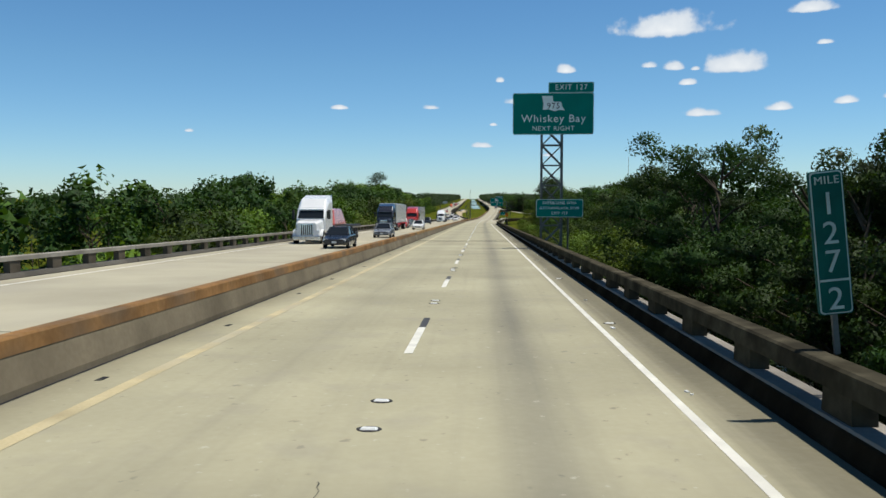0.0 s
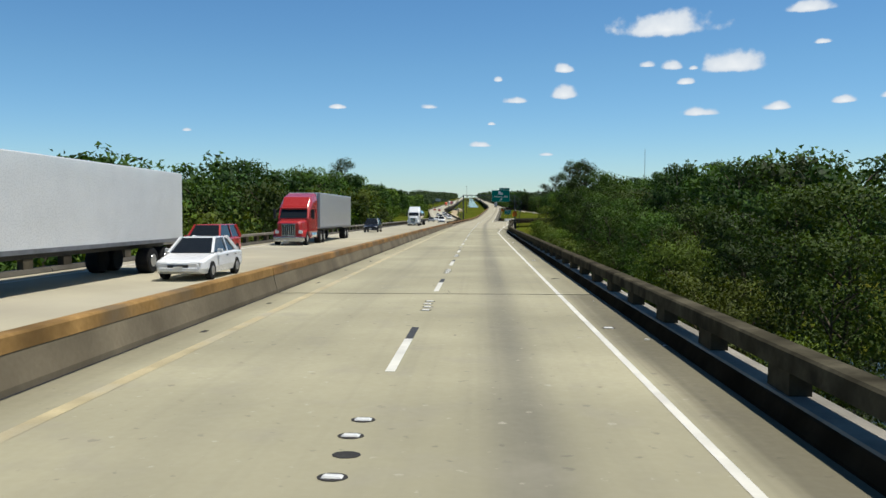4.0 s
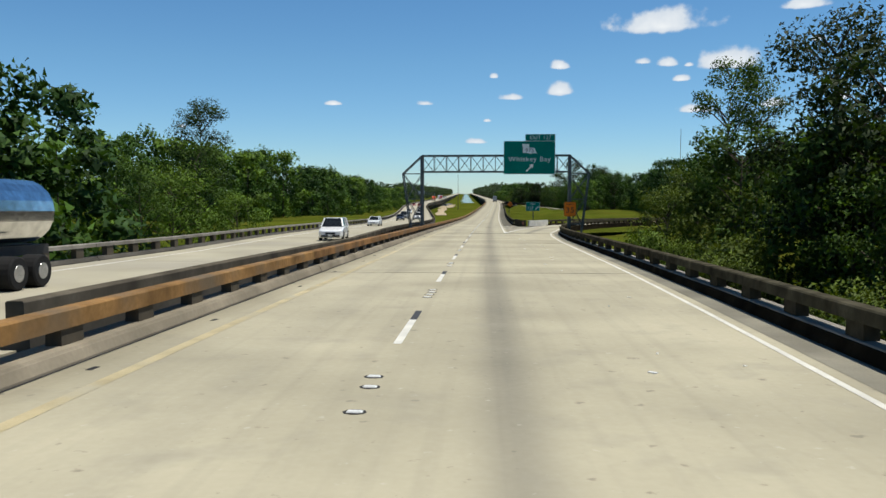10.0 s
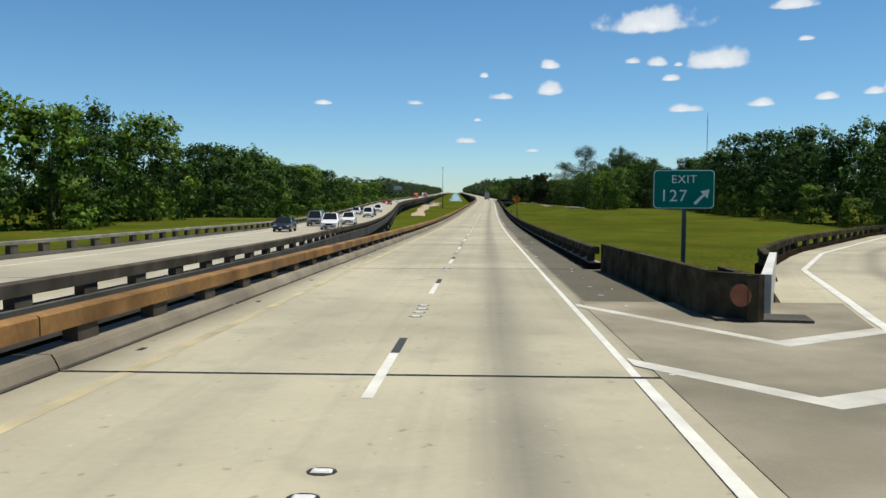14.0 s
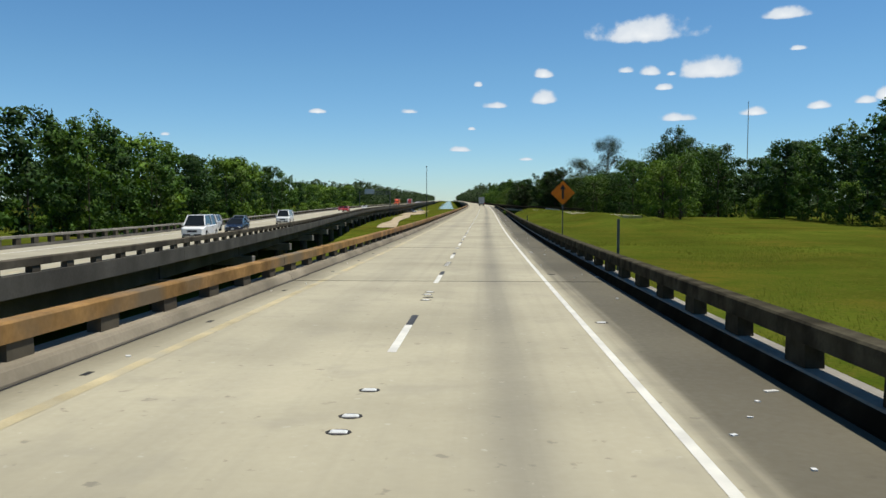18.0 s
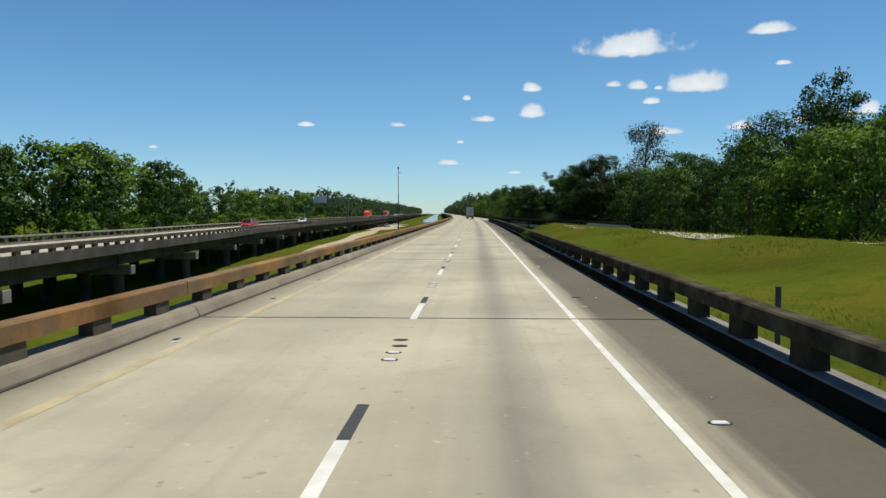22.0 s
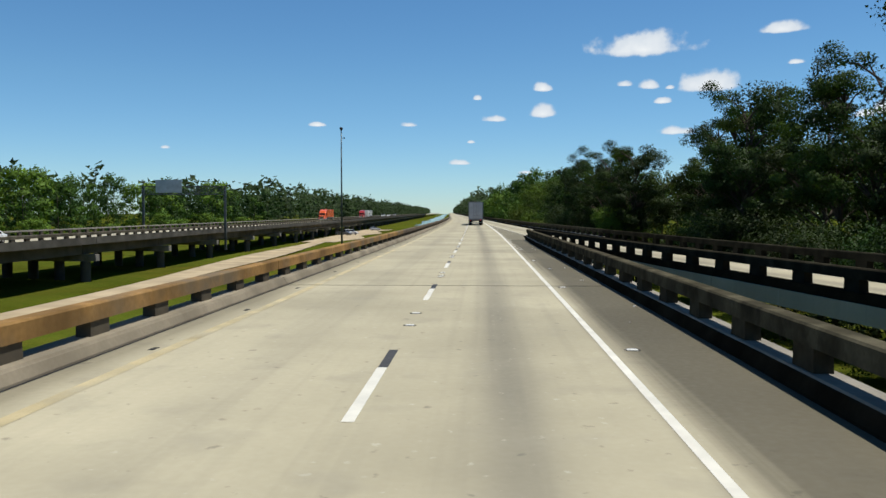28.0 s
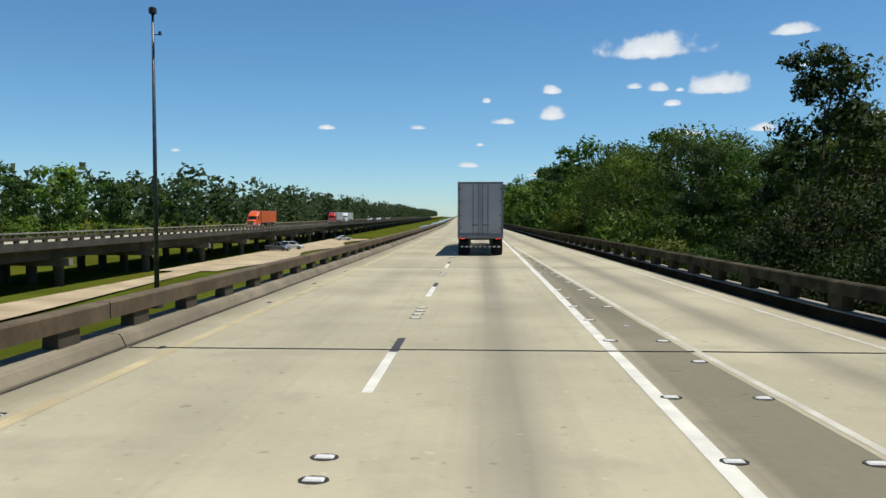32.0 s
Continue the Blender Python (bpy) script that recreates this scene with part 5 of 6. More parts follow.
make_tree("far_a", 11, 20, 12, 1.0, 32, 56, 0.38, "leaf_mid", "", 0.4, 0.19)
make_tree("far_b", 12, 21, 11, 1.0, 32, 56, 0.38, "leaf_dark", "", -0.4, 0.19)
make_tree("far_c", 13, 15, 12, 0.3, 30, 56, 0.38, "leaf_light", "", 0.0, 0.19)
make_tree("far_d", 14, 24, 10, 7.0, 30, 56, 0.38, "leaf_dark", "", 0.8, 0.19)
trnd = random.Random(77)
WOODS = []


def placed(key, x, s, h, z=None):
    base = TREES[key][2]
    g = ground_z(x, s) if z is None else z
    k = h / base
    wide = k * trnd.uniform(0.88, 1.15)
    return Matrix.Translation((road_x(s) + x, s, g - 0.1)) @ Matrix.Rotation(trnd.uniform(0, 6.28), 4, "Z") @ Matrix.Diagonal((wide, wide, k, 1))


def tree(key, x, s, h, group="trees along the highway", z=None):
    tm, cm, base, label = TREES[key]
    m = placed(key, x, s, h, z)
    if key.startswith("far") or key.startswith("mid") and abs(x) > 33:
        WOODS.append((tm, cm, m))
        return
    th = thing("tree", label, "tree", group, m=m)
    part("trunk", tm, None, th)
    part("crown", cm, None, th)


def grove(s0, s1, x0, x1, n, keys, hs, thin=1.0):
    """n trees scattered over a stretch on one side; hs: lowest and highest."""
    for i in range(n):
        s = s0 + (s1 - s0) * (i + trnd.uniform(-0.4, 1.0)) / n
        x = x0 + (x1 - x0) * trnd.random() ** thin
        tree(trnd.choice(keys), x, s, trnd.uniform(*hs))


NEAR = ["oak_a", "oak_b", "oak_a", "oak_c", "vine"]
FAR = ["far_a", "far_b", "far_a", "far_b", "far_c"]
THICK = ["elm", "elm", "gum", "elm", "elm"]
# right of the first bridge: a wall of swamp forest
grove(6, 52, 18, 27, 11, ["elm", "gum", "elm"], (20.5, 23.5))
grove(52, 80, 18, 27, 6, THICK, (20.5, 23.5))
grove(80, 110, 18, 27, 7, THICK, (19, 21))
grove(20, 130, 27, 46, 18, ["mid_a", "mid_b", "mid_d"], (18, 21))
grove(130, 330, 27, 46, 32, ["mid_a", "mid_b", "mid_d"], (18, 22))
grove(0, 120, 15.5, 20, 13, ["thicket", "elm", "sallow"], (8, 12.5))
grove(120, 330, 16, 21, 22, ["willow", "shrub", "vine", "vine"], (6, 9.5))
grove(110, 250, 19, 27, 22, NEAR, (13, 17.5))
grove(250, 316, 21, 30, 13, NEAR, (13, 17.5))
grove(40, 330, 48, 90, 22, FAR[:4], (18, 22))
for x, s, h in ((26.5, 315, 25.5), (32, 292, 21), (26, 276, 22), (27, 343, 22.5), (33, 350, 21)):
    tree("oak_d" if h > 24 else "oak_c", x, s, h)
grove(285, 345, 24, 42, 13, ["mid_a", "mid_b"], (15, 19))
grove(318, 350, 17, 30, 9, ["willow", "shrub", "vine"], (6, 11))
for x, s, h in ((14.8, 71, 15.8), (15.5, 104, 14.8), (16.5, 111, 14), (15.5, 148, 12), (19, 172, 13)):
    tree("sallow", x, s, h)
# left of the first bridge
grove(15, 300, -33, -25, 42, ["mid_c", "mid_a", "mid_c", "mid_b", "vine"], (13, 19))
grove(20, 330, -48, -34, 44, ["mid_a", "far_b", "mid_b", "far_a"], (18.5, 23))
grove(40, 420, -90, -50, 30, FAR, (16, 20))
for x, s, h in ((-58, 413, 27), (-41, 369, 17), (-38, 352, 14), (-36, 338, 16), (-46, 330, 17), (-33, 362, 10), (-42, 300, 20)):
    tree("oak_d" if h > 25 else "oak_c" if h > 19 else "willow" if h < 16 else "oak_a", x, s, h)
# far side of the right-hand field
grove(345, 640, 66, 74, 50, ["far_a", "far_b", "far_b", "far_d"], (15, 21))
grove(345, 660, 74, 100, 26, FAR[:4], (18, 23))
grove(345, 660, 63, 67, 44, ["far_c", "far_a"], (4, 8))
grove(650, 780, 48, 68, 20, ["mid_a", "mid_b", "mid_d"], (18, 24))
grove(640, 780, 60, 90, 20, FAR[:4], (17, 22))
grove(620, 720, 38, 52, 20, ["mid_c", "mid_a", "mid_b"], (10, 16))
for x, s, h in ((52, 778, 33), (53, 690, 25), (58, 675, 24.5), (46, 806, 26)):
    tree("oak_d", x, s, h)
# left of the oncoming bridge
grove(420, 640, -84, -70, 46, FAR, (18, 22.5))
grove(620, 770, -92, -76, 26, FAR, (18, 22))
grove(770, 1000, -92, -76, 36, FAR, (12.5, 16))
grove(420, 1000, -115, -92, 26, FAR[:4], (14.5, 18.5))
grove(400, 1000, -76, -68, 46, ["far_c"], (4, 7))
# right of the entry ramp
grove(660, 720, 27, 40, 20, ["mid_a", "mid_b", "mid_b"], (11, 15.5))
grove(690, 770, 22.5, 28, 18, THICK, (14.5, 17.5))
grove(770, 800, 16, 19, 9, THICK, (12.5, 15))
grove(800, 842, 16.5, 20.5, 10, ["gum", "elm", "elm", "oak_c"], (11, 13.5))
grove(842, 905, 16, 20, 15, ["oak_a", "oak_b", "vine", "willow"], (12, 15))
grove(690, 770, 19, 23, 12, ["thicket", "elm"], (6, 9))
grove(770, 830, 14, 16, 12, ["thicket", "thicket", "sallow"], (5.5, 8.5))
grove(830, 905, 13.5, 15.5, 10, ["shrub", "vine", "vine"], (5, 8))
grove(690, 790, 28, 44, 22, ["mid_a", "mid_b", "mid_b"], (12, 16))
grove(790, 910, 20, 44, 26, ["mid_a", "mid_b", "mid_b"], (12, 15))
tree("spire", 16.3, 818, 14.8)
grove(900, 1150, 11, 17, 44, ["far_c", "far_a"], (8, 13))
grove(900, 1150, 18, 34, 36, FAR[:4], (15.5, 20))
tree("shrub", 5.45, 606.8, 0.95, z=road_z(607))


def woodland():
    """All the trees behind the front rows, in one mesh."""
    mats = [M["leaf_mid"], M["leaf_dark"], M["leaf_light"], M["bark"]]
    co, no, li, ls, mi, o = [], [], [], [], [], 0
    cache = {}
    for tm, cm, m in WOODS:
        for me in (cm, tm):
            if me not in cache:
                a = np.zeros(len(me.vertices) * 3, np.float32)
                me.vertices.foreach_get("co", a)
                b = np.zeros(len(me.loops), np.int32)
                me.loops.foreach_get("vertex_index", b)
                c = np.zeros(len(me.polygons), np.int32)
                me.polygons.foreach_get("loop_total", c)
                d = np.zeros(len(me.loops) * 3, np.float32)
                me.corner_normals.foreach_get("vector", d)
                e = np.zeros((len(me.vertices), 3), np.float32)
                e[b] = d.reshape(-1, 3)
                cache[me] = (a.reshape(-1, 3), b, c, mats.index(me.materials[0]), e)
            a, b, c, k, e = cache[me]
            q = np.array(m)
            li.append(b + o)
            co.append(a @ q[:3, :3].T + q[:3, 3])
            e = e @ q[:3, :3].T
            no.append(e / np.maximum(1e-6, np.linalg.norm(e, axis=1))[:, None])
            ls.append(c), mi.append(np.full(len(c), k, np.int32))
            o += len(a)
    co, li, ls, mi = np.concatenate(co).astype(np.float32), np.concatenate(li), np.concatenate(ls), np.concatenate(mi)
    me = bpy.data.meshes.new("woodland")
    me.vertices.add(len(co)), me.vertices.foreach_set("co", co.ravel())
    me.loops.add(len(li)), me.loops.foreach_set("vertex_index", li)
    start = np.concatenate([[0], np.cumsum(ls)[:-1]]).astype(np.int32)
    me.polygons.add(len(ls)), me.polygons.foreach_set("loop_start", start)
    for k in mats:
        me.materials.append(k)
    me.polygons.foreach_set("material_index", mi)
    me.update(calc_edges=True)
    me.shade_smooth()
    me.normals_split_custom_set_from_vertices(np.concatenate(no).tolist())
    tagged(new("woodland", me), "dense green swamp forest behind the nearest trees", "woods", kind="stuff")


woodland()


def far_woods():
    """Woods far ahead and to the sides, in one mesh."""
    r = np.random.RandomState(5)
    pts = []
    for side, x0, depth, s0, s1 in ((1, 12, 40, 1150, 3600), (-1, 78, 60, 1000, 3600), (1, 100, 260, 0, 1200), (-1, 110, 260, 0, 1000), (1, 52, 200, 1200, 3600)):
        m = int((s1 - s0) * 0.5)
        s = r.uniform(s0, s1, m)
        x = x0 + depth * r.rand(m) ** 1.5
        pts += list(zip(side * x, s, r.uniform(16, 23, m)))
    c = []
    for x, s, h in pts:
        g = -5.2 if not (345 < s < 640 and abs(x) < 110) else -1.2
        base = np.array([road_x(s) + x, s, g])
        k = 9
        a, q = r.rand(k) * 6.28, r.rand(k)
        d = 5.0 * np.sqrt(r.rand(k)) * np.sin(np.pi * (0.15 + 0.75 * q))
        c.append(base + np.stack([d * np.cos(a), d * np.sin(a), h * (0.25 + 0.72 * q)], 1))
    c = np.repeat(np.concatenate(c), 6, 0)
    c += r.normal(size=c.shape) * np.array([1.3, 1.3, 1.0])
    nrm = r.normal(size=c.shape) * 0.6 + np.array([0, -0.6, 0.7])
    nrm /= np.linalg.norm(nrm, axis=1)[:, None]
    me = leaf_cards("far_woods", c, nrm, nrm + np.array([0, -0.2, 0.5]), r.uniform(0.8, 1.5, len(c)), r)
    me.materials.append(M["leaf_dark"])
    tagged(new("far_woods", me), "distant dark green woods along the horizon", "woods", kind="stuff")


far_woods()


def verge_grass():
    """Tufts of long and mown grass in the field between highway and ramp, in one mesh."""
    r = np.random.RandomState(9)
    n = 120000
    s = r.uniform(352, 690, n)
    x = 6.6 + 44 * r.rand(n) ** 1.8
    ok = np.array([a < lerp(b, ENTRY_LEFT) - 1.2 and (b > 440 or a < lerp(b, EXIT_LEFT) - 3.0) and not (b < 390 and a < 10.5) for a, b in zip(x, s)])
    x, s = x[ok], s[ok]
    n = len(x)
    base = np.array([(road_x(b) + a, b, ground_z(a, b) - 0.10) for a, b in zip(x, s)])
    patch = 0.5 + 0.5 * np.sin(x * 0.9 + 1.7 * np.sin(s * 0.13)) * np.sin(s * 0.31 + 0.6 * x)
    h = r.uniform(0.13, 0.18, n) + 0.08 * patch * r.rand(n)
    a = r.uniform(-1.1, 1.1, n)
    across = np.stack([np.cos(a), np.sin(a), np.zeros(n)], 1) * r.uniform(0.02, 0.06, n)[:, None]
    lean = np.stack([r.normal(0, 0.05, n), h * r.uniform(0.8, 1.3, n), h], 1)
    v = np.stack([base - across, base + across, base + lean], 1).reshape(-1, 3)
    me = bpy.data.meshes.new("grass")
    me.from_pydata(v.tolist(), [], np.arange(3 * n).reshape(-1, 3).tolist())
    me.shade_smooth()
    up = np.tile(np.array([0.0, -0.25, 0.97]), (3 * n, 1))
    me.normals_split_custom_set_from_vertices(up.tolist())
    me.materials.append(M["blade"])
    tagged(new("grass", me), "mottled green and straw-coloured grass tufts in the field", "grass", kind="stuff")


verge_grass()

# ---- vehicles ----


def wheel(parent, x, y, r, w, name="wheel"):
    t = Shape().tube([(x - w / 2, y, r), (x - w * 0.42, y, r), (x + w * 0.42, y, r), (x + w / 2, y, r)], [r * 0.9, r, r, r * 0.9], 20)
    o = part(name, t, M["tyre"], parent)
    sg = 1 if x > 0 else -1
    part("rim", Shape().tube([(x + sg * w * 0.3, y, r), (x + sg * (w * 0.5 + 0.006), y, r)], [r * 0.62, r * 0.5], 14), M["rim"], o)
    return o


def loft(sections, mat, name, parent, bevel=0.0, smooth=True):
    """Closed body from cross-sections (y, [(x, z) right half from low to high])."""
    sh = Shape()
    rings = []
    for y, half in sections:
        rings.append([(x, y, z) for x, z in half] + [(-x, y, z) for x, z in reversed(half)])
    n = len(rings[0])
    sh.add([p for g in rings for p in g], [(i * n + k, i * n + (k + 1) % n, (i + 1) * n + (k + 1) % n, (i + 1) * n + k) for i in range(len(rings) - 1) for k in range(n)] + [tuple(range(n))[::-1], tuple((len(rings) - 1) * n + k for k in range(n))])
    o = part(name, sh, mat, parent, smooth=False, bevel=bevel)
    return o


def car(colour, kind, label, m):
    """A car facing -y: saloon, suv, van or pickup."""
    L, W, H, belt = {"saloon": (4.7, 1.82, 1.45, 0.92), "suv": (4.8, 1.92, 1.75, 1.08), "van": (5.2, 2.0, 2.0, 1.15), "pickup": (5.7, 2.0, 1.85, 1.15)}[kind]
    th = thing("car" if kind != "pickup" else "pickup_truck", label, "car" if kind != "pickup" else "truck", "traffic", m=m)
    p, h, w = paint(*colour), L / 2, W / 2
    nose = belt * (0.80 if kind != "van" else 0.92)
    sec = [(-h, [(w * 0.72, 0.34), (w * 0.80, 0.42), (w * 0.78, nose * 0.78), (w * 0.66, nose * 0.86)]),
           (-h + 0.28, [(w * 0.90, 0.24), (w * 0.97, 0.42), (w * 0.94, nose * 0.92), (w * 0.80, nose)]),
           (-h + 1.25, [(w * 0.94, 0.22), (w, 0.45), (w * 0.97, belt * 0.94), (w * 0.88, belt)]),
           (0.2, [(w * 0.94, 0.22), (w, 0.48), (w * 0.98, belt * 0.96), (w * 0.90, belt + 0.02)]),
           (h - 0.75, [(w * 0.94, 0.24), (w, 0.48), (w * 0.97, belt * 0.98), (w * 0.88, belt + 0.03)]),
           (h - 0.12, [(w * 0.88, 0.30), (w * 0.94, 0.46), (w * 0.92, belt * 0.94), (w * 0.78, belt)]),
           (h, [(w * 0.76, 0.36), (w * 0.82, 0.46), (w * 0.80, belt * 0.80), (w * 0.68, belt * 0.88)])]
    loft(sec, p, "body", th, 0.03)
    y0 = -h + (1.2 if kind != "van" else 0.75)
    y1 = {"saloon": h - 0.75, "suv": h - 0.15, "van": h - 0.08, "pickup": 0.55}[kind]
    rake0, rake1 = (0.75, 0.7) if kind == "saloon" else (0.65, 0.25)
    if kind == "pickup":
        rake1 = 0.12
    g = Shape()
    b, t = w * 0.88, w * 0.68
    g.add([(-b, y0, belt), (b, y0, belt), (b, y1, belt), (-b, y1, belt), (-t, y0 + rake0, H), (t, y0 + rake0, H), (t, y1 - rake1, H), (-t, y1 - rake1, H)], [(3, 2, 1, 0), (4, 5, 6, 7), (0, 1, 5, 4), (1, 2, 6, 5), (2, 3, 7, 6), (3, 0, 4, 7)])
    part("glasshouse", g, M["glass"], th, "dark tinted windows", bevel=0.03)
    r = Shape()
    r.add([(-t - 0.02, y0 + rake0 - 0.03, H - 0.05), (t + 0.02, y0 + rake0 - 0.03, H - 0.05), (t + 0.02, y1 - rake1 + 0.03, H - 0.05), (-t - 0.02, y1 - rake1 + 0.03, H - 0.05),
           (-t * 0.92, y0 + rake0 + 0.1, H + 0.035), (t * 0.92, y0 + rake0 + 0.1, H + 0.035), (t * 0.92, y1 - rake1 - 0.1, H + 0.035), (-t * 0.92, y1 - rake1 - 0.1, H + 0.035)], [(3, 2, 1, 0), (4, 5, 6, 7), (0, 1, 5, 4), (1, 2, 6, 5), (2, 3, 7, 6), (3, 0, 4, 7)])
    part("roof", r, p, th, bevel=0.02)
    ym = (y0 + y1) / 2 + 0.25
    for sx in (-1, 1):
        for ya, yb, wd in ((y0, y0 + rake0, 0.09), (y1, y1 - rake1, 0.14), (ym, ym, 0.08)):
            part("pillar", Shape().bar((sx * b, ya, belt), (sx * t, yb, H), wd), p, th)
    if kind == "pickup":
        part("bed_floor", Shape().box((0, h - 0.95, belt + 0.035), (W * 0.80, 1.5, 0.02)), M["chassis"], th)
    rad = 0.33 if kind == "saloon" else 0.39
    for x in (-w + 0.10, w - 0.10):
        for y in (-h + 0.92, h - 0.98):
            wheel(th, x, y, rad, 0.22)
    for sx in (-1, 1):
        part("headlight", Shape().box((sx * w * 0.66, -h + 0.10, nose * 0.80), (0.36, 0.16, 0.15)), M["lamp_clear"], th, bevel=0.02)
        part("mirror", Shape().box((sx * (w + 0.06), y0 + 0.35, belt + 0.08), (0.18, 0.12, 0.14)), p, th, bevel=0.02)
    part("grille", Shape().box((0, -h + 0.02, nose * 0.66), (w * 0.8, 0.08, 0.16)), M["chassis"], th)
    part("number_plate", Shape().box((0, -h - 0.045, 0.44), (0.32, 0.015, 0.15)), M["bead"], th)
    for sx in (-1, 1):
        for yd in (ym - 0.25, ym + 0.75):
            if yd < y1 - 0.3:
                part("door_handle", Shape().box((sx * (w * 0.985), yd, belt - 0.12), (0.03, 0.16, 0.035)), M["chassis"], th)
        part("tail_light", Shape().box((sx * w * 0.74, h - 0.06, belt * 0.78), (0.2, 0.12, 0.16)), M["red_lens"], th)
    part("bumper", Shape().box((0, -h + 0.03, 0.40), (w * 1.5, 0.14, 0.14)), M["chassis"] if kind != "saloon" else p, th, bevel=0.03)
    return th


def lorry(colour, label, m, load="box", load_colour=("trailer_white", (0.72, 0.72, 0.70))):
    """A tractor with its trailer facing -y. The nose stands at y = 0."""
    th = thing("semi_truck", label, "truck", "traffic", m=m)
    p = paint(*colour)
    loft([(0.0, [(0.72, 0.55), (0.80, 0.7), (0.78, 1.55), (0.66, 1.68)]), (0.25, [(0.95, 0.5), (1.02, 0.7), (0.92, 1.68), (0.74, 1.82)]), (1.7, [(1.08, 0.5), (1.12, 0.8), (1.05, 1.85), (0.9, 1.98)])], p, "hood", th, 0.04)
    loft([(1.5, [(1.08, 0.6), (1.2, 1.0), (1.18, 1.95), (1.10, 2.02)]), (2.1, [(1.14, 0.6), (1.23, 1.0), (1.2, 2.75), (0.98, 2.95)]), (2.8, [(1.14, 0.6), (1.24, 1.0), (1.22, 3.2), (1.02, 3.65)]), (4.4, [(1.14, 0.6), (1.24, 1.0), (1.22, 3.5), (1.04, 3.98)]), (4.6, [(1.12, 0.6), (1.22, 1.0), (1.2, 3.48), (1.0, 3.94)])], p, "cab", th, 0.05)
    g = Shape().add([(-1.05, 1.52, 2.03), (1.05, 1.52, 2.03), (0.98, 2.06, 2.78), (-0.98, 2.06, 2.78), (-1.05, 1.62, 2.0), (1.05, 1.62, 2.0), (0.98, 2.16, 2.76), (-0.98, 2.16, 2.76)], [(0, 1, 2, 3), (7, 6, 5, 4), (0, 4, 5, 1), (1, 5, 6, 2), (2, 6, 7, 3), (3, 7, 4, 0)])
    part("windscreen", g, M["glass"], th).matrix_basis = pose(0, -0.05, 0.02)
    gr = part("grille", Shape().box((0, -0.02, 1.15), (1.05, 0.08, 0.95)), M["chrome"], th, "chrome grille", bevel=0.03)
    for i in range(6):
        part("slot", Shape().box((-0.4 + 0.16 * i, -0.065, 1.15), (0.09, 0.02, 0.78)), M["chassis"], gr)
    part("sun_visor", Shape().add([(-1.0, 1.78, 2.80), (1.0, 1.78, 2.80), (0.98, 2.06, 2.86), (-0.98, 2.06, 2.86), (-1.0, 1.78, 2.70), (1.0, 1.78, 2.70), (0.98, 2.06, 2.78), (-0.98, 2.06, 2.78)], [(0, 1, 2, 3), (7, 6, 5, 4), (0, 4, 5, 1), (1, 5, 6, 2), (2, 6, 7, 3), (3, 7, 4, 0)]), p, th)
    for i in range(5):
        part("marker_light", Shape().box((-0.7 + 0.35 * i, 2.34, 3.10), (0.12, 0.10, 0.07)), M["lamp_amber"], th)
    for sx in (-1, 1):
        part("fender", Shape().sweep([(sx * 0.85, 0), (sx * 1.22, 0), (sx * 1.22, 0.05), (sx * 0.85, 0.05)], [(lambda a: lambda x, h: Vector((x, 0.95 + (0.62 + h) * math.cos(a), 0.5 + (0.62 + h) * math.sin(a))))(radians(a)) for a in range(10, 175, 20)]), p, th)
        part("side_skirt", Shape().box((sx * 1.16, 3.2, 0.75), (0.06, 2.6, 0.5)), p, th)
        part("door_handle", Shape().box((sx * 1.25, 2.8, 1.7), (0.03, 0.18, 0.05)), M["chrome"], th)
    part("bumper", Shape().box((0, 0.02, 0.48), (2.3, 0.3, 0.36)), M["chrome"], th, bevel=0.04)
    for sx in (-1, 1):
        part("headlight", Shape().box((sx * 0.88, 0.06, 1.0), (0.3, 0.16, 0.22)), M["lamp_clear"], th, bevel=0.03)
        part("side_window", Shape().box((sx * 1.232, 2.45, 2.35), (0.02, 0.75, 0.62)), M["glass"], th)
        part("mirror", Shape().box((sx * 1.48, 1.75, 2.35), (0.2, 0.14, 0.75)), M["chassis"], th, bevel=0.03)
        part("mirror_arm", Shape().bar((sx * 1.2, 1.8, 2.55), (sx * 1.48, 1.76, 2.55), 0.05), M["chassis"], th)
        part("exhaust_stack", Shape().tube([(sx * 1.1, 4.75, 0.9), (sx * 1.1, 4.75, 4.0)], 0.08, 10), M["chrome"], th)
        part("fuel_tank", Shape().tube([(sx * 1.0, 2.3, 0.72), (sx * 1.0, 4.0, 0.72)], 0.3, 12), M["chrome"], th)
    for y in (0.95, 5.6, 6.95):
        for x in (-1.06, 1.06):
            wheel(th, x, y, 0.5, 0.32 if y < 2 else 0.5)
    part("frame", Shape().box((0, 4.4, 0.85), (0.9, 7.2, 0.28)), M["chassis"], th)
    lp = paint(*load_colour)
    y0 = 5.4
    if load == "box":
        for sx in (-1, 1):
            part("trailer_rail", Shape().box((sx * 1.305, y0 + 7.6, 1.24), (0.03, 15.1, 0.14)), M["trim"], th)
        for i in range(2):
            part("landing_leg", Shape().box((-0.75 + 1.5 * i, y0 + 2.6, 0.72), (0.14, 0.14, 0.9)), M["chassis"], th)
        part("trailer_box", Shape().box((0, y0 + 7.6, 2.62), (2.6, 15.2, 2.9)), lp, th, bevel=0.04)
        part("trailer_frame", Shape().box((0, y0 + 8.4, 1.06), (1.1, 13.0, 0.2)), M["chassis"], th)
    elif load == "flat":
        part("flatbed", Shape().box((0, y0 + 7.2, 1.30), (2.55, 14.4, 0.22)), M["chassis"], th)
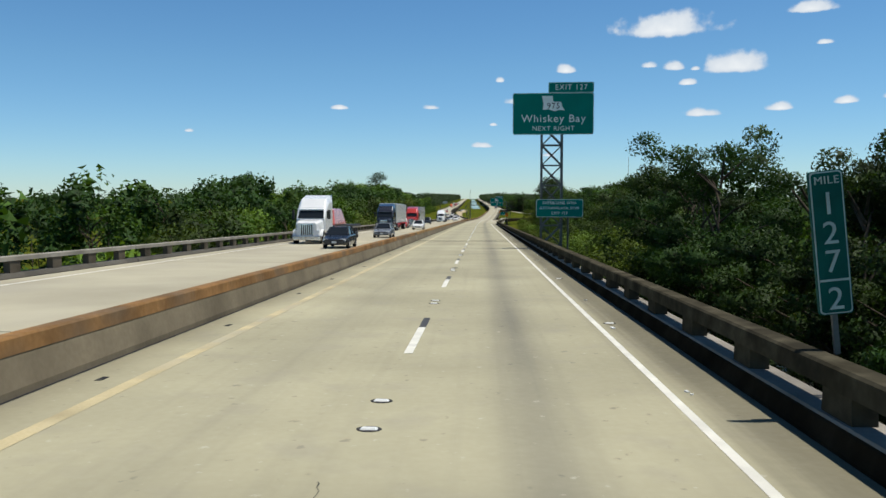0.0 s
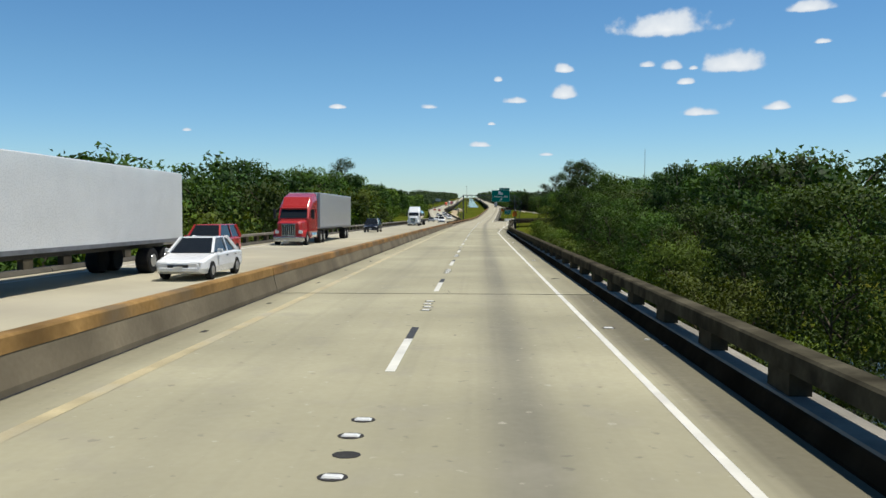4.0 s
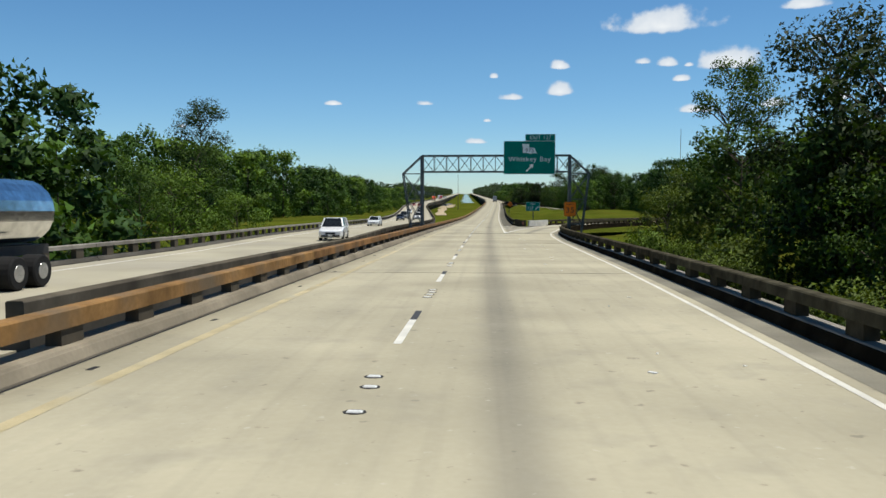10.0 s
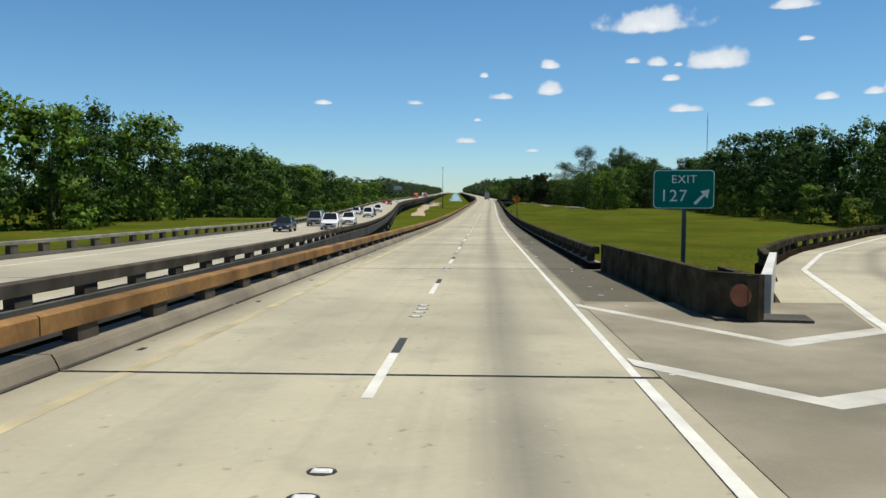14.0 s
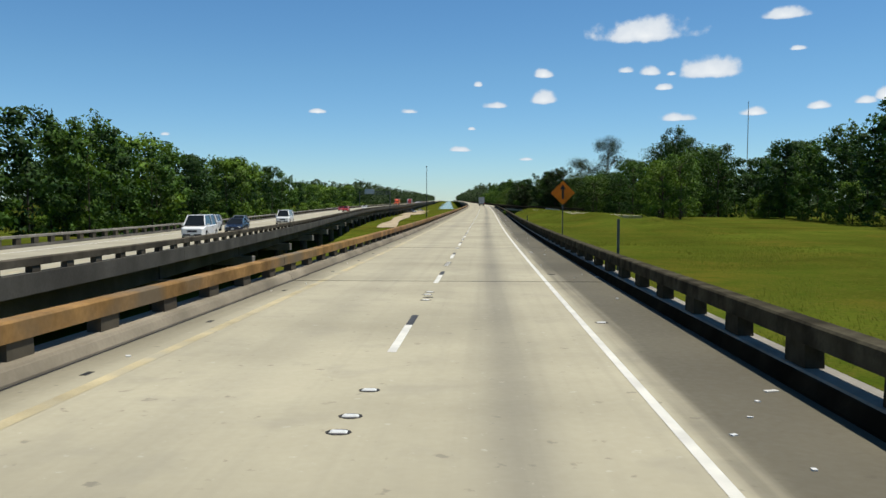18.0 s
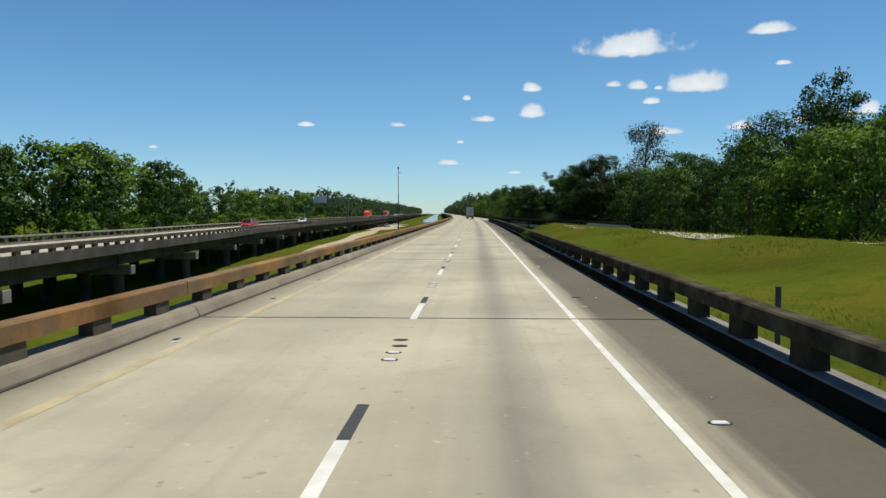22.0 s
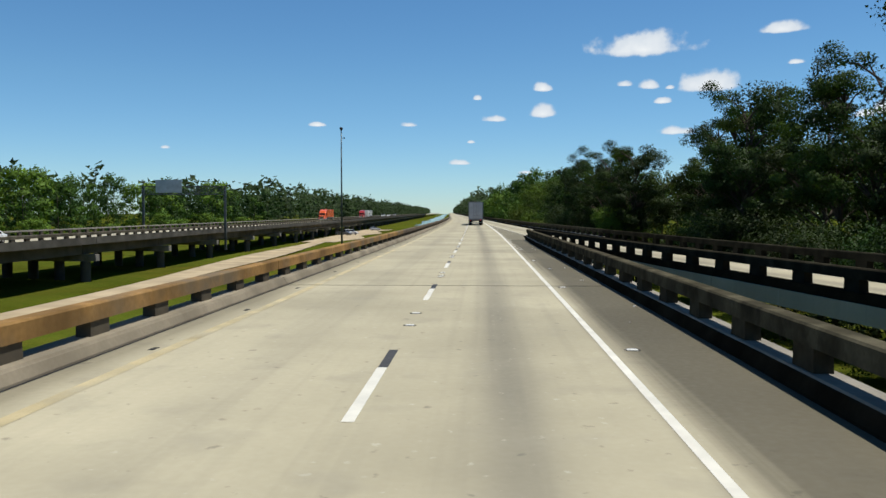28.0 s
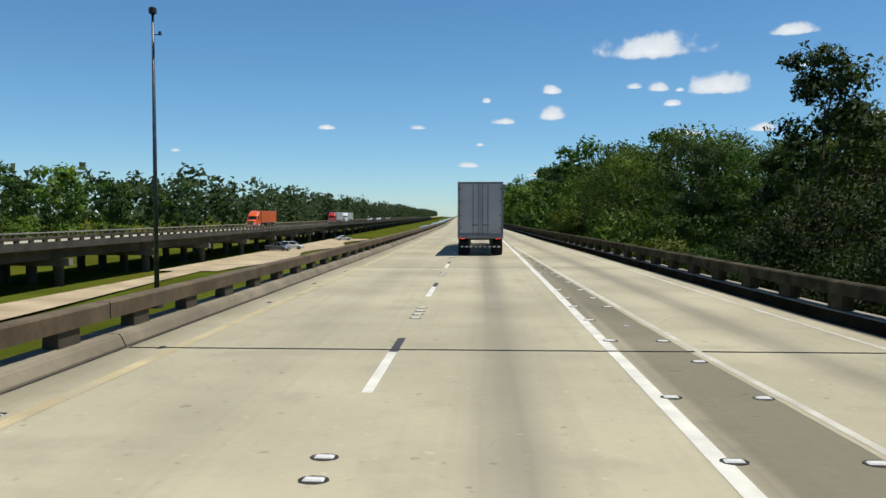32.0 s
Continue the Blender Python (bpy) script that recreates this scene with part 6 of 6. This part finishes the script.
        sh = Shape().add([(-1.2, y0 + 0.4, 1.42), (1.2, y0 + 0.4, 1.42), (1.2, y0 + 6.5, 1.42), (-1.2, y0 + 6.5, 1.42), (-0.9, y0 + 1.2, 2.9), (0.9, y0 + 1.2, 2.9), (0.9, y0 + 5.2, 2.9), (-0.9, y0 + 5.2, 2.9)], [(3, 2, 1, 0), (4, 5, 6, 7), (0, 1, 5, 4), (1, 2, 6, 5), (2, 3, 7, 6), (3, 0, 4, 7)])
        part("tarped_load", sh, lp, th, "load under a red tarpaulin", bevel=0.15)
    else:
        part("tank", Shape().tube([(0, y0 + 0.2, 2.3), (0, y0 + 0.6, 2.3), (0, y0 + 12.4, 2.3), (0, y0 + 12.8, 2.3)], [0.7, 1.0, 1.0, 0.7], 20), M["chrome"], th, "polished tank", smooth=False)
        part("trailer_frame", Shape().box((0, y0 + 6.6, 1.1), (1.1, 12.4, 0.3)), M["chassis"], th)
    end = {"box": 13.4, "flat": 12.6, "tank": 11.2}[load] + y0
    for y in (end - 1.25, end):
        for x in (-1.0, 1.0):
            wheel(th, x, y, 0.5, 0.55)
    return th


def on_other(lane, s, h=0.0):
    x = other_x(s) + (2.0 if lane == 1 else -1.75)
    a = math.atan2(-(other_x(s + 2) + road_x(s + 2) - other_x(s) - road_x(s)), 2)
    return Matrix.Translation(P(x, s, other_h(s) + 0.005)) @ Matrix.Rotation(a, 4, "Z") @ Matrix.Rotation(-math.atan(lerp(s, FALL)), 4, "X")


WHITE, BLACK, GREY, RED, NAVY, ORANGE, SILVER, TAN = ("paint_white", (0.78, 0.78, 0.76)), ("paint_black", (0.012, 0.013, 0.016)), ("paint_grey", (0.16, 0.17, 0.18)), ("paint_red", (0.42, 0.025, 0.02)), ("paint_navy", (0.009, 0.012, 0.024)), ("paint_orange", (0.8, 0.12, 0.02)), ("paint_silver", (0.5, 0.51, 0.52)), ("paint_tan", (0.4, 0.34, 0.25))
car(BLACK, "saloon", "dark saloon car in the oncoming fast lane", on_other(1, 56))
lorry(WHITE, "white sleeper-cab tractor hauling a flatbed under a red tarpaulin", on_other(2, 62), "flat", ("tarp_red", (0.45, 0.09, 0.07)))
car(GREY, "saloon", "grey saloon car on the oncoming carriageway", on_other(1, 82))
lorry(NAVY, "black tractor with a white box trailer", on_other(2, 112))
car(WHITE, "saloon", "white saloon car on the oncoming carriageway", on_other(1, 128))
car(RED, "suv", "red sport utility car on the oncoming carriageway", on_other(2, 140))
lorry(RED, "red tractor with a silver-grey box trailer", on_other(2, 157), "box", ("trailer_grey", (0.5, 0.5, 0.5)))
car(BLACK, "suv", "black sport utility car on the oncoming carriageway", on_other(2, 203))
lorry(WHITE, "white tractor pulling a polished tanker", on_other(2, 262), "tank")
car(WHITE, "suv", "white sport utility car on the oncoming carriageway", on_other(1, 318))
car(GREY, "saloon", "dark grey car on the oncoming carriageway", on_other(2, 345))
car(WHITE, "saloon", "white car on the oncoming carriageway", on_other(2, 378))
car(BLACK, "saloon", "black car on the oncoming carriageway", on_other(2, 438))
car(WHITE, "pickup", "white pickup truck on the oncoming carriageway", on_other(1, 447))
car(GREY, "van", "dark van on the oncoming carriageway", on_other(2, 462))
car(WHITE, "suv", "white sport utility car on the oncoming carriageway", on_other(1, 470))
car(WHITE, "van", "white van on the oncoming carriageway", on_other(1, 518))
car(SILVER, "suv", "silver sport utility car on the oncoming carriageway", on_other(2, 536))
car(NAVY, "saloon", "near-black car on the oncoming carriageway", on_other(1, 533))
car(GREY, "saloon", "grey car on the oncoming carriageway", on_other(2, 552))
car(WHITE, "van", "white van on the oncoming carriageway", on_other(1, 566))
car(RED, "suv", "red sport utility car on the oncoming bridge", on_other(1, 690))
car(RED, "saloon", "red car on the oncoming bridge", on_other(2, 712))
car(WHITE, "saloon", "white car on the oncoming bridge", on_other(1, 760))
lorry(ORANGE, "bright orange tractor with an orange box trailer", on_other(2, 968), "box", ("trailer_orange", (0.8, 0.15, 0.03)))
lorry(RED, "red and white box truck on the oncoming bridge", on_other(1, 1062))
lorry(WHITE, "white box truck on the oncoming bridge", on_other(2, 1120))
for s, c, k in ((1185, WHITE, "van"), (1230, WHITE, "suv"), (1290, SILVER, "van")):
    car(c, k, "pale vehicle far off on the oncoming bridge", on_other(1, s))
for x, s, c, k, a in ((-40.5, 950, GREY, "pickup", 70), (-39, 958, WHITE, "suv", 95), (-37, 1022, SILVER, "saloon", 120)):
    car(c, k, "car parked on the landing below the bridges", Matrix.Translation((road_x(s) + x, s, -5.355)) @ Matrix.Rotation(radians(a), 4, "Z"))


def trailer_ahead():
    """The box trailer in the same lane, rear doors towards the camera."""
    s = 828.0
    th = thing("box_trailer", "dusty grey-white box trailer with closed rear doors on the highway", "truck", m=Matrix.Translation(P(1.55, s, 0.005)) @ Matrix.Rotation(radians(1.3), 4, "Z"))
    W, z0, z1, L = 2.59, 1.15, 4.2, 16.0
    part("box", Shape().box((0, L / 2 + 0.06, (z0 + z1) / 2), (W, L, z1 - z0)), M["trailer"], th, bevel=0.02)
    for sx in (-1, 1):
        d = part("door", Shape().box((sx * 0.60, 0.02, (z0 + z1) / 2 + 0.02), (1.16, 0.06, z1 - z0 - 0.26)), M["trailer"], th, "dusty grey rear door", bevel=0.01)
        for k, x in enumerate((0.12, 0.42)):
            part("lock_rod", Shape().tube([(sx * x, -0.04, z0 + 0.06), (sx * x, -0.04, z1 - 0.12)], 0.02, 8), M["trim"], d)
        for z in (1.55, 2.3, 3.1, 3.8):
            part("hinge", Shape().box((sx * 1.15, -0.02, z), (0.14, 0.04, 0.10)), M["trim"], d)
        part("latch", Shape().box((sx * 0.30, -0.06, 1.75), (0.36, 0.03, 0.08)), M["trim"], d)
        part("corner_post", Shape().box((sx * 1.235, -0.01, (z0 + z1) / 2), (0.12, 0.10, z1 - z0)), M["trim"], th)
        part("tail_light", Shape().box((sx * 1.02, -0.05, 1.02), (0.30, 0.05, 0.12)), M["lamp_red"], th, "red tail light")
        part("mud_flap", Shape().box((sx * 0.92, 0.5, 0.42), (0.62, 0.02, 0.66)), M["tyre"], th)
    part("header", Shape().box((0, -0.01, z1 - 0.06), (W - 0.24, 0.10, 0.12)), M["trim"], th)
    part("sill", Shape().box((0, -0.02, z0 - 0.06), (W, 0.14, 0.2)), M["trim"], th)
    part("frame", Shape().box((0, L / 2, z0 - 0.16), (1.1, L - 0.6, 0.2)), M["chassis"], th)
    u = Shape().box((0, -0.02, 0.52), (2.3, 0.12, 0.12))
    for sx in (-1, 1):
        u.box((sx * 0.62, 0.02, 0.78), (0.1, 0.1, 0.46))
    part("underrun_bar", u, M["chassis"], th)
    stripes = Shape()
    for i in range(9):
        stripes.box((-1.04 + 0.26 * i, -0.09, 0.52), (0.13, 0.01, 0.06))
    part("reflective_tape", stripes, M["signwhite"], th)
    for y in (1.3, 2.55, 15.0, 16.4):
        for x in (-1.0, 1.0):
            wheel(th, x, y, 0.5, 0.55)
    part("tractor_cab", Shape().box((0, L + 1.8, 2.2), (2.4, 2.2, 3.2)), M["trim"], th, bevel=0.1)
    for x in (-1.0, 1.0):
        wheel(th, x, L + 3.2, 0.5, 0.34)
    part("hood", Shape().box((0, L + 3.4, 1.2), (2.0, 1.6, 1.3)), M["trim"], th, bevel=0.1)


trailer_ahead()
